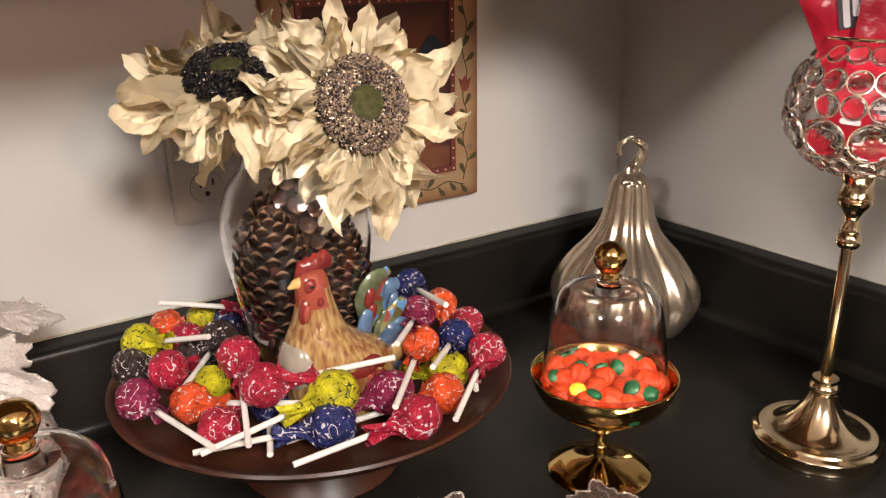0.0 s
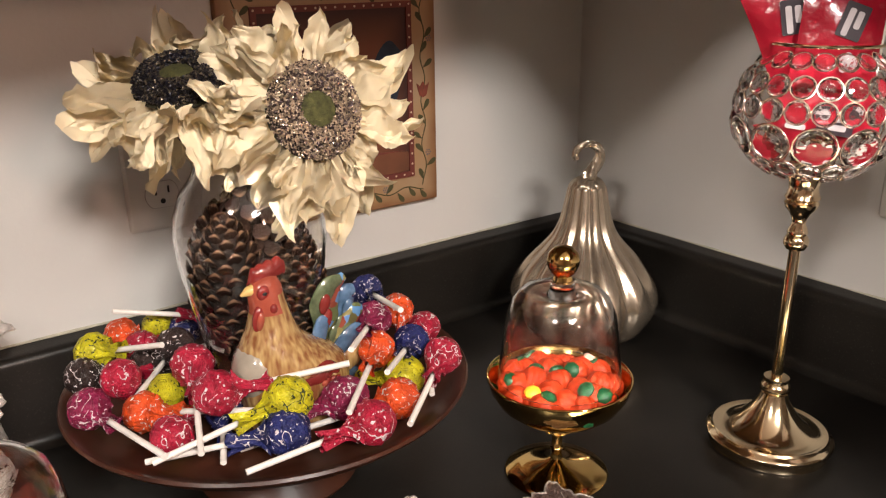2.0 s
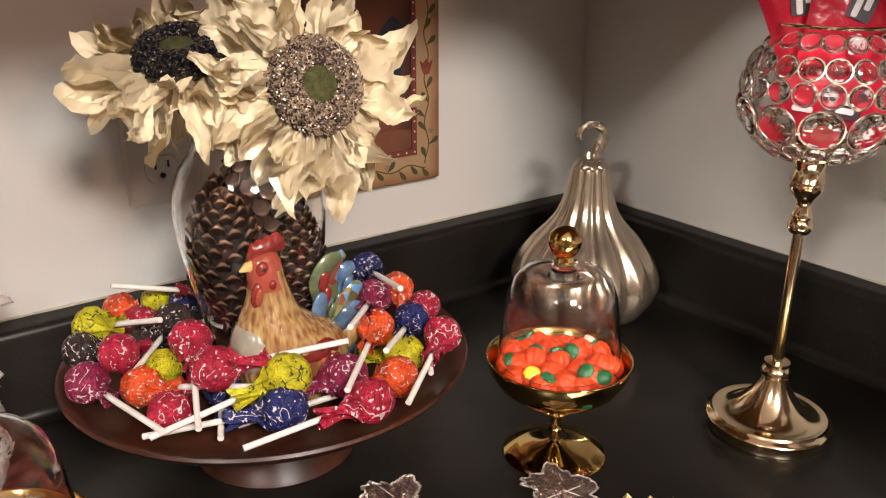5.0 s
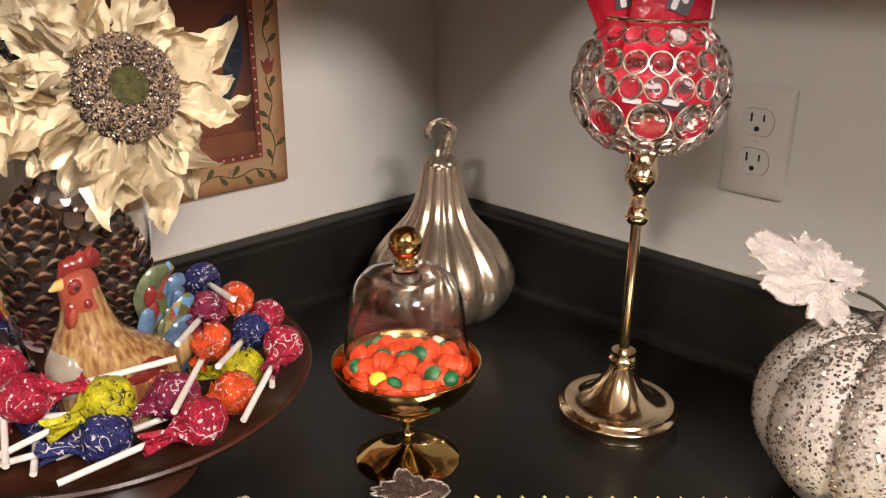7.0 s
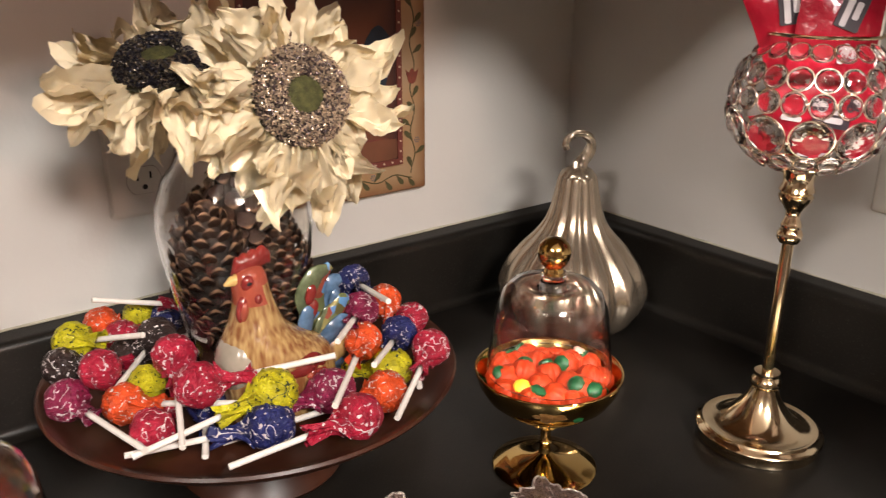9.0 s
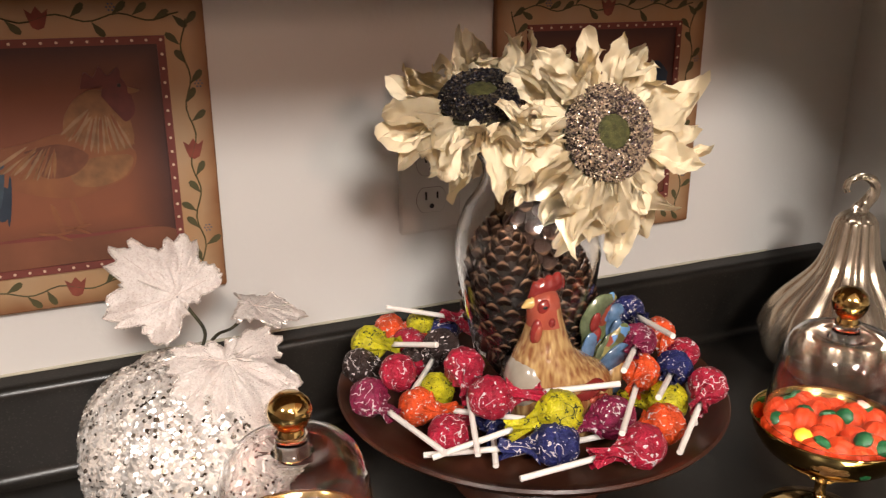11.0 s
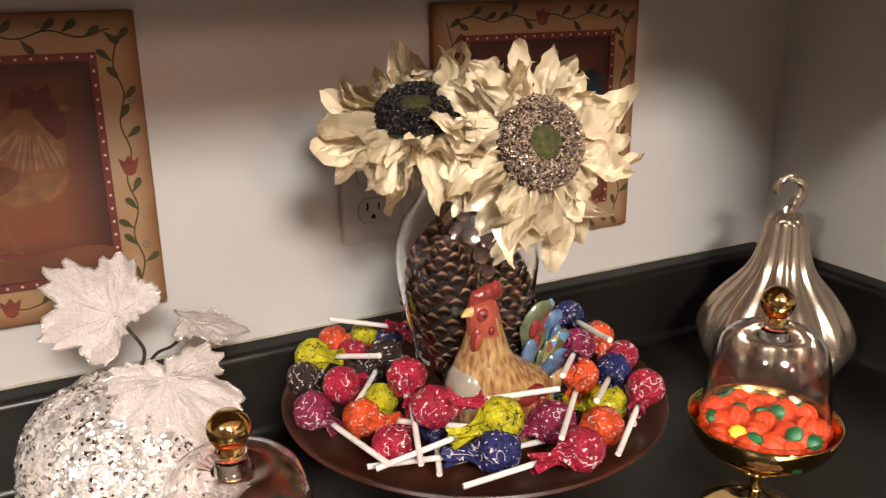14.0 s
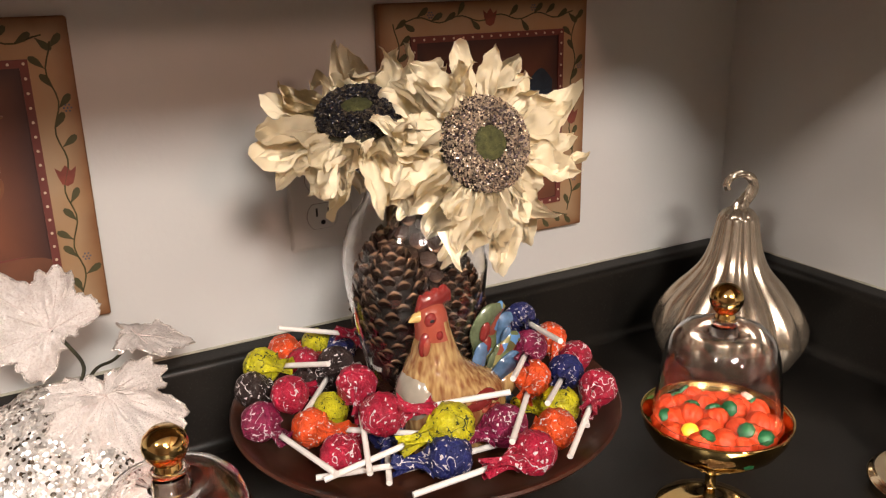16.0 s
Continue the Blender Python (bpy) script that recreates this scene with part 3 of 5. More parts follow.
# ---- painted plaques ----
def plaque(m, label, facing=1):
    W, H = 0.234, 0.2377
    paint = pose(0, -0.0098, 0) @ Matrix.Diagonal((facing, 1, 1, 1))
    top = thing("wall_plaque", m, label, "picture", "painted plaques")
    part("board", box((-W / 2, -0.009, -H / 2), (W / 2, 0, H / 2), bevel=0.002), M_FRAMEP, top, "aged cream painted border")
    a, b = 0.080, 0.083
    for lo, hi in (((-a - 0.006, b), (a + 0.006, b + 0.006)), ((-a - 0.006, -b - 0.006), (a + 0.006, -b)),
                   ((-a - 0.006, -b), (-a, b)), ((a, -b), (a + 0.006, b))):
        part("red_band", box((lo[0], -0.0115, lo[1]), (hi[0], -0.0085, hi[1])), M_FRAMER, top, "dark red painted band")
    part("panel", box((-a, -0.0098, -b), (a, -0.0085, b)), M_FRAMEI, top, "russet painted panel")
    dot = finish(prism([(0.0011 * math.cos(t), 0.0011 * math.sin(t)) for t in [2 * math.pi * k / 8 for k in range(8)]], 0.0005), "dot", M_DOT)
    for k in range(17):
        s = -1 + 2 * k / 16
        for x, z in ((s * (a + 0.003), b + 0.003), (s * (a + 0.003), -b - 0.003), (a + 0.003, s * (b + 0.003)), (-a - 0.003, s * (b + 0.003))):
            share("dot", dot, top, pose(x, -0.0115, z))
    leaf = [(0.0, 0.0), (0.0011, 0.0030), (0.0022, 0.0058), (0.0020, 0.0085), (0.0006, 0.0104), (-0.0010, 0.0100), (-0.0018, 0.0078), (-0.0014, 0.0050), (-0.0006, 0.0026)]
    leaf_me = finish(prism(leaf, 0.0005), "vine_leaf", M_VINE)
    tul = [(0.0, -0.008), (0.004, -0.0062), (0.0062, 0.0), (0.0078, 0.0068), (0.0036, 0.0036), (0.0, 0.0085), (-0.0036, 0.0036), (-0.0078, 0.0068), (-0.0062, 0.0), (-0.004, -0.0062)]
    tul_me = finish(prism(tul, 0.0006), "tulip", M_TULIP)
    berry = finish(prism([(0.0008 * math.cos(t), 0.0008 * math.sin(t)) for t in [2 * math.pi * k / 6 for k in range(6)]], 0.0005), "berry", M_BERRY)
    rnd = random.Random(7)
    c, d = 0.1000, 0.1030
    for sx, sz, along in ((1, 0, d), (-1, 0, d), (0, 1, c), (0, -1, c)):
        pts = []
        for i in range(33):
            s = -1 + 2 * i / 32
            off = 0.0028 * math.sin(s * 14)
            q = (sx * (c + off), s * d * 0.98) if sx else (s * c * 0.98, sz * (d + off))
            pts.append((q[0], -0.0092, q[1]))
        part("vine", tube(pts, 0.0006, 5), M_VINE, top)
        for i in range(14):
            s = -0.93 + 1.86 * i / 13
            if abs(s) < 0.12:
                continue
            off = 0.0028 * math.sin(s * 14)
            x, z = (sx * (c + off), s * d) if sx else (s * c, sz * (d + off))
            ang = rnd.choice((-50, 45, -35, 55)) + (0 if sx else 90) + rnd.uniform(-15, 15)
            share("vine_leaf", leaf_me, top, pose(x, -0.009, z, 0, ang, 0) @ Matrix.Diagonal((1.35, 1, 1.35, 1)))
            if i % 4 == 2:
                for k in range(7):
                    t = 2 * math.pi * k / 6
                    r = 0.0026 if k < 6 else 0
                    share("berry", berry, top, pose(x + (0.0065 if i % 8 == 2 else -0.0065) * (1 if sx else 0) + r * math.cos(t), -0.009, z + (0.0055 if not sx else 0) + r * math.sin(t)))
        x, z = (sx * c, 0) if sx else (0, sz * d)
        share("tulip", tul_me, top, pose(x, -0.0091, z, 0, 0 if sx else 0, 0))

    def oval(cx, cz, rx, rz, turn, n=20):
        t0 = radians(turn)
        return [(cx + rx * math.cos(t) * math.cos(t0) - rz * math.sin(t) * math.sin(t0), cz + rx * math.cos(t) * math.sin(t0) + rz * math.sin(t) * math.cos(t0))
                for t in [2 * math.pi * k / n for k in range(n)]]

    def shape(pts, rise, mat):
        line = curve_points([(x, 0, z) for x, z in pts + pts[:1]], 4)[:-1]
        part("painted_shape", prism([(q.x, q.z) for q in line], rise), mat, top, m=paint)

    def strokes(n, hub, start, stop, sag, mats, rise, wide, rnd):
        """Fine brush strokes fanning from near a hub to a curved line."""
        for k in range(n):
            f = k / (n - 1)
            ex = start[0] + (stop[0] - start[0]) * f
            ez = start[1] + (stop[1] - start[1]) * f - sag * math.sin(math.pi * f) + rnd.uniform(-0.003, 0.003)
            sx, sz = hub[0] + (ex - hub[0]) * rnd.uniform(0.3, 0.5), hub[1] + (ez - hub[1]) * rnd.uniform(0.3, 0.5)
            ln, ang = math.hypot(ex - sx, ez - sz), math.degrees(math.atan2(ez - sz, ex - sx))
            part("brush_stroke", prism(oval((sx + ex) / 2, (sz + ez) / 2, ln / 2, rnd.uniform(0.6, 1.2) * wide, ang, 12), rise + 0.00003 * k), mats[k % len(mats)], top, m=paint)

    rnd = random.Random(12)
    shape([(-0.079, -0.062), (-0.04, -0.060), (0.0, -0.0625), (0.05, -0.060), (0.079, -0.064), (0.079, -0.082), (0.0, -0.0825), (-0.079, -0.082)], 0.0002, M_PGROUND)
    shape([(-0.078, -0.0605), (-0.02, -0.0585), (0.02, -0.0600), (0.064, -0.0590), (0.02, -0.0625), (-0.03, -0.0615)], 0.0004, M_FRAMER)
    shape([(-0.074, 0.040), (-0.060, 0.052), (-0.046, 0.040), (-0.038, 0.016), (-0.036, -0.030), (-0.044, -0.044), (-0.056, -0.026), (-0.070, 0.002)], 0.0004, M_PBLUE)
    strokes(9, (-0.030, 0.020), (-0.072, 0.030), (-0.040, -0.046), 0.0, (M_PBLUE, M_PBLUE2), 0.0006, 0.0022, rnd)
    shape([(-0.050, 0.010), (-0.020, 0.014), (0.006, 0.020), (0.030, 0.012), (0.052, 0.006), (0.0560, -0.004), (0.048, -0.017), (0.030, -0.025), (0.012, -0.030), (-0.010, -0.028), (-0.032, -0.021), (-0.048, -0.008)], 0.0008, M_PTAN)
    shape([(0.006, -0.004), (0.030, 0.000), (0.053, -0.001), (0.047, -0.016), (0.028, -0.023), (0.010, -0.020)], 0.0009, M_PMID)
    shape([(-0.022, 0.008), (0.002, 0.012), (0.022, 0.002), (0.010, -0.012), (-0.012, -0.012)], 0.0010, M_PRUST)
    shape([(0.006, 0.020), (0.009, 0.033), (0.018, 0.045), (0.030, 0.051), (0.042, 0.047), (0.052, 0.035), (0.056, 0.018), (0.054, 0.007), (0.040, 0.003), (0.020, 0.010)], 0.0012, M_PMID)
    strokes(22, (0.036, 0.046), (0.004, 0.017), (0.056, 0.006), 0.007, (M_PPALE, M_PMID, M_PPALE, M_PTAN), 0.0014, 0.0012, rnd)
    strokes(18, (0.002, 0.020), (-0.046, -0.006), (-0.004, -0.012), 0.004, (M_PPALE, M_PTAN, M_PMID), 0.0014, 0.0011, rnd)
    shape([(0.036, 0.046), (0.040, 0.060), (0.050, 0.060), (0.056, 0.050), (0.059, 0.034), (0.052, 0.026), (0.046, 0.032)], 0.0024, M_PRED)
    shape([(0.022, 0.052), (0.026, 0.064), (0.032, 0.060), (0.037, 0.068), (0.042, 0.061), (0.050, 0.067), (0.050, 0.057), (0.038, 0.053)], 0.0027, M_PRED)
    shape([(0.055, 0.052), (0.064, 0.049), (0.056, 0.047)], 0.0029, M_PMID)
    part("painted_shape", prism(oval(0.0495, 0.0535, 0.0014, 0.0014, 0), 0.0031), M_SLOT, top, m=paint)
    for x, z in ((-0.006, -0.046), (0.008, -0.042)):
        part("painted_shape", prism(oval(x, z, 0.0022, 0.0130, 14), 0.0007), M_PTAN, top, m=paint)
        for ang in (-28, 8, 168):
            part("brush_stroke", prism(oval(x - 0.003 + 0.006 * math.cos(radians(ang)), z - 0.0125 + 0.006 * math.sin(radians(ang)), 0.0065, 0.0011, ang, 12), 0.0009), M_PTAN, top, m=paint)
    return top


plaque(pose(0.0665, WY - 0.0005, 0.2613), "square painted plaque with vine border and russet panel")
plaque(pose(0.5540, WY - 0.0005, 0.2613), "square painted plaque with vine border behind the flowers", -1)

# ---- candy plate, vase, flowers ----
PC = (0.388, 0.601)
plate_profile = [(0.0, 0.0), (0.060, 0.0), (0.063, 0.004), (0.058, 0.012), (0.048, 0.022), (0.044, 0.034), (0.056, 0.052), (0.092, 0.0605),
                 (0.120, 0.0665), (0.139, 0.0750), (0.1505, 0.0840), (0.1525, 0.0868), (0.1512, 0.0886), (0.1485, 0.0880), (0.142, 0.0835), (0.130, 0.0785), (0.112, 0.0765), (0.0, 0.0760)]
tagged(part("wooden_plate", lathe(plate_profile, 96), M_WOOD, m=pose(*PC, 0)), "dark polished wooden footed plate heaped with lollipops", "plate")

VX, VY, VZ = 0.380, 0.597, 0.0765
vase = thing("glass_vase", pose(VX, VY, VZ), "clear glass vase filled with brown pine cones", "vase")
outer = [(0.030, 0.0), (0.033, 0.002), (0.037, 0.03), (0.046, 0.072), (0.0525, 0.105), (0.0545, 0.125), (0.053, 0.142), (0.047, 0.158), (0.038, 0.170), (0.034, 0.180), (0.036, 0.190), (0.042, 0.198)]
inner = [(r - 0.0022, z + (0.005 if i < 2 else 0)) for i, (r, z) in enumerate(outer)]
ob = part("vase_body", lathe([(0, 0)] + outer + inner[::-1] + [(0, 0.005)], 64), M_GLASS, vase)
ob.visible_shadow = False
ob = part("vase_rim", tube([(0.0415 * math.cos(a), 0.0415 * math.sin(a), 0.1985) for a in [2 * math.pi * k / 48 for k in range(49)]], 0.0016, 8), M_GLASS, vase, "rolled glass rim")
ob.visible_shadow = False


def scale_mesh(s):
    """One woody scale: a broad shingle, hollowed along the middle, with a thick rounded lip."""
    bm = bmesh.new()
    rows = []
    for l, w, h, th in ((0.0, 0.34, 0.0, 0.05), (0.4, 0.50, 0.03, 0.07), (0.75, 0.60, 0.10, 0.10), (0.95, 0.52, 0.20, 0.15), (1.04, 0.30, 0.27, 0.12)):
        top = [bm.verts.new(Vector((l - 0.10 * abs(x) ** 2 * l, w * x, h - 0.13 * abs(x) ** 2 + 0.02)) * s) for x in (-1, -0.5, 0, 0.5, 1)]
        low = [bm.verts.new(Vector((l - 0.10 * abs(x) ** 2 * l, w * x * 0.96, h - 0.13 * abs(x) ** 2 - th)) * s) for x in (1, 0, -1)]
        rows.append(top + low)
    for a, b in zip(rows, rows[1:]):
        for k in range(8):
            bm.faces.new((a[k], a[(k + 1) % 8], b[(k + 1) % 8], b[k]))
    bm.faces.new(rows[0][::-1])
    bm.faces.new(rows[-1])
    return finish(bm, "scale", M_SCALE)


SCALE = scale_mesh(0.0120)


def pine_cone(m, length, width, size, label):
    """Scales in spiral rows, low ones spread and high ones closed over the tip."""
    cone = thing("pine_cone", m, label, "pine cone", "pine cones in the vase")
    part("core", lathe([(0.0, -length * 0.5), (width * 0.22, -length * 0.42), (width * 0.36, -length * 0.1), (width * 0.24, length * 0.3), (0.0, length * 0.48)], 12), M_CORE, cone)
    count = int(3.1 * length * width / (0.0120 * size) ** 2 * 0.62)
    for i in range(count):
        f = (i + 0.5) / count
        z = length * (-0.47 + 0.92 * f)
        r = width * 0.5 * math.sin(math.pi * (0.16 + 0.80 * f)) ** 0.75
        k = size * (0.72 + 0.38 * math.sin(math.pi * (0.15 + 0.75 * f)))
        lift = 24 + 34 * f
        share("scale", SCALE, cone, pose(0, 0, z, 0, 0, i * 137.508) @ pose(max(0.0, r - 0.0090 * k * math.cos(radians(lift))), 0, 0, 0, -lift, 0) @ Matrix.Diagonal((k, k, k, 1)))
    return cone


for x, y, z, rx, ry, rz, ln, wd, sz in ((-0.023, -0.016, 0.098, 4, -8, 20, 0.100, 0.050, 0.72), (0.024, -0.016, 0.092, -4, 8, 80, 0.100, 0.046, 0.52), (0.021, 0.022, 0.098, 5, 6, 140, 0.095, 0.046, 0.9), (-0.018, 0.024, 0.098, -6, -5, 220, 0.095, 0.046, 0.9),
                                        (-0.004, -0.012, 0.032, 84, 10, 30, 0.048, 0.034, 0.75), (0.002, 0.014, 0.030, 80, -10, 60, 0.052, 0.034, 0.8), (0.001, -0.008, 0.138, 170, -4, 60, 0.074, 0.044, 0.85)):
    pine_cone(pose(VX + x, VY + y, VZ + z, rx, ry, rz), ln, wd, sz, "brown open pine cone inside the glass vase")


def petal_mesh(length, width, droop, ruffle, seed):
    """A long cloth petal with a pointed tip, folded along the middle and rippled."""
    rnd = random.Random(seed)
    ph, curl = rnd.uniform(0, 6), rnd.uniform(-0.6, 1.2)
    bm = bmesh.new()
    rows = []
    nl, nw = 18, 12
    for i in range(nl + 1):
        t = i / nl
        w = width * 1.22 * (1 - t) ** 0.88 * (0.36 + 2.2 * t) + 0.0006
        row = []
        for j in range(nw + 1):
            s = -1 + 2 * j / nw
            x = length * (t - 0.10 * t * t * max(0, droop))
            y = w * 0.5 * s + 0.0045 * ruffle * math.sin(t * 3.4 + ph) * t
            z = -droop * length * t * t + curl * length * max(0, t - 0.6) ** 2 * 1.6
            z += 0.13 * width * abs(s) ** 1.6 * (1 - 0.5 * t)
            z += ruffle * 0.0032 * math.sin(7 * t + ph + 1.5 * s) * abs(s) + ruffle * 0.0016 * math.sin(11 * t + 3 * s + ph * 2) * t
            z -= 0.0010 * math.cos(s * 9 + ph) * (1 - 0.7 * t) + 0.00035 * math.cos(s * 23 + ph * 3)
            z += 0.0042 * noise.noise(Vector((t * 4.5, s * 1.3, seed * 1.7))) * (0.3 + t) + 0.0018 * noise.noise(Vector((t * 11, s * 3.2, seed * 0.7)))
            y += 0.0034 * noise.noise(Vector((t * 8, 3.0 + s, seed * 2.3))) * s
            row.append(bm.verts.new((x, y, z)))
        rows.append(row)
    for a, b in zip(rows, rows[1:]):
        for k in range(nw):
            bm.faces.new((a[k], a[k + 1], b[k + 1], b[k]))
    ret = bmesh.ops.solidify(bm, geom=list(bm.faces), thickness=0.0007)
    return finish(bm, "petal", M_PETAL)


PETALS = [petal_mesh(0.047, 0.0235, d, r * 1.35, 11 + i) for i, (d, r) in enumerate(((0.10, 1.0), (0.25, 1.4), (-0.12, 1.2), (0.45, 1.0), (0.0, 1.6), (0.55, 1.3), (-0.28, 1.0), (0.15, 1.2), (0.32, 1.5)))]


def seed_head(radius, dome, mat, seed):
    """A domed ring of small seed grains round a mossy middle."""
    rnd = random.Random(seed)
    bm = bmesh.new()
    n = 1500
    for i in range(n):
        f = math.sqrt((i + 0.5) / n)
        if f < 0.36:
            continue
        a = i * 2.39996
        r = radius * f
        z = 0.003 + dome * (1 - f ** 2.6) + 0.006 * math.sin(math.pi * (f - 0.36) / 0.64) + rnd.uniform(-0.0006, 0.0012)
        s = rnd.uniform(0.0008, 0.0014)
        bmesh.ops.create_icosphere(bm, subdivisions=1, radius=s, matrix=Matrix.Translation((r * math.cos(a), r * math.sin(a), z)) @ Euler((rnd.random() * 6, rnd.random() * 6, 0)).to_matrix().to_4x4() @ Matrix.Diagonal((1, 0.8, 1.3, 1)))
    return finish(bm, "seeds", mat, smooth=False)


def sunflower(centre, normal, spin, seeds, petals, label, radius=0.034, seed=1, reach=1.0, tilt_of=None, hanging=()):
    rnd = random.Random(seed)
    m = Matrix.Translation(centre) @ Vector(normal).to_track_quat("Z", "Y").to_matrix().to_4x4() @ pose(0, 0, 0, 0, 0, spin)
    top = thing("sunflower", m, label, "flower", "cloth sunflowers in the vase")
    part("seed_bed", lathe([(0, -0.008), (radius * 0.7, -0.007), (radius, 0.0), (radius * 0.9, 0.004), (radius * 0.5, 0.0075), (0, 0.008)], 32), M_STEM, top)
    share("seed_ring", seed_head(radius, 0.007, seeds, seed), top, Matrix())
    part("mossy_centre", lathe([(radius * 0.42, 0.004), (radius * 0.36, 0.0100), (radius * 0.2, 0.0112), (0, 0.0118)], 24), M_MOSS, top, "olive green mossy centre")
    for ring, (count, lift, scale) in enumerate(petals):
        for k in range(count):
            a = 360 * (k + 0.5 * (ring % 2)) / count + rnd.uniform(-13, 13)
            lf = lift + rnd.uniform(-22, 20)
            sc = scale * rnd.uniform(0.80, 1.14) * reach
            if tilt_of:
                dl, ds = tilt_of(m.to_3x3() @ Vector((math.cos(radians(a)), math.sin(radians(a)), 0)))
                lf += dl
                sc *= ds
            share("petal", rnd.choice(PETALS), top, pose(0, 0, -0.002 - 0.002 * ring, 0, 0, a) @ pose(radius * 0.93, 0, 0, rnd.uniform(-34, 34), -lf, rnd.uniform(-12, 12)) @ Matrix.Diagonal((sc, sc * rnd.uniform(0.85, 1.15), sc, 1)))
    for d, lf, sc in hanging:
        local = m.to_3x3().inverted() @ Vector(d)
        share("petal", PETALS[3], top, pose(0, 0, -0.004, 0, 0, math.degrees(math.atan2(local.y, local.x))) @ pose(radius * 0.9, 0, 0, 18, -lf, 0) @ Matrix.Diagonal((sc, sc * 0.72, sc, 1)))
    stem_to = m.inverted() @ Vector((VX + rnd.uniform(-0.008, 0.008), VY, VZ + 0.16))
    part("stem", tube(curve_points([(0, 0, -0.006), (0, 0, -0.03), tuple(stem_to * 0.75 + Vector((0, 0, -0.006))), tuple(stem_to)]), 0.0035, 8), M_STEM, top, "dark green stem")
    return top


sunflower((0.4120, 0.5510, 0.2920), (-0.08, -0.94, 0.30), 12, M_SEED, ((13, 22, 0.86), (14, 4, 0.98), (14, -16, 1.05)),
          "large cream cloth sunflower with glittery brown seeds", 0.0332, seed=5,
          tilt_of=lambda d: (-14, 0.92) if d.z < -0.55 else (14, 0.80) if d.z > 0.5 else (0, 1.0),
          hanging=(((-0.36, 0.0, -1.0), -18, 1.42), ((0.16, 0.0, -1.0), -12, 1.55), ((0.45, 0.0, -0.9), -12, 1.3)))
sunflower((0.3400, 0.5970, 0.3110), (-0.22, -0.32, 0.92), 40, M_SEEDB, ((13, 4, 0.92), (15, -10, 1.0), (15, -34, 1.06)),
          "cream cloth sunflower tilted upward with dark seeds", 0.0300, seed=9, reach=0.95,
          tilt_of=lambda d: (4, 0.78) if d.x > 0.45 else (22, 0.78) if d.y < -0.6 else (8, 1.02) if d.y > 0.5 else (0, 1.0),
          hanging=(((-0.3, -1.0, 0.0), -42, 1.1), ((0.15, -1.0, 0.0), -52, 1.25), ((0.55, -0.9, 0.0), -44, 1.3), ((-0.8, -0.7, 0.0), -34, 1.1)))
sunflower((0.3900, 0.6700, 0.3000), (0.10, 0.74, 0.66), 15, M_SEEDB, ((13, 22, 0.92), (15, 2, 1.0), (15, -18, 1.04)),
          "cream cloth sunflower turned to the wall behind two others", 0.031, seed=14, reach=0.92)


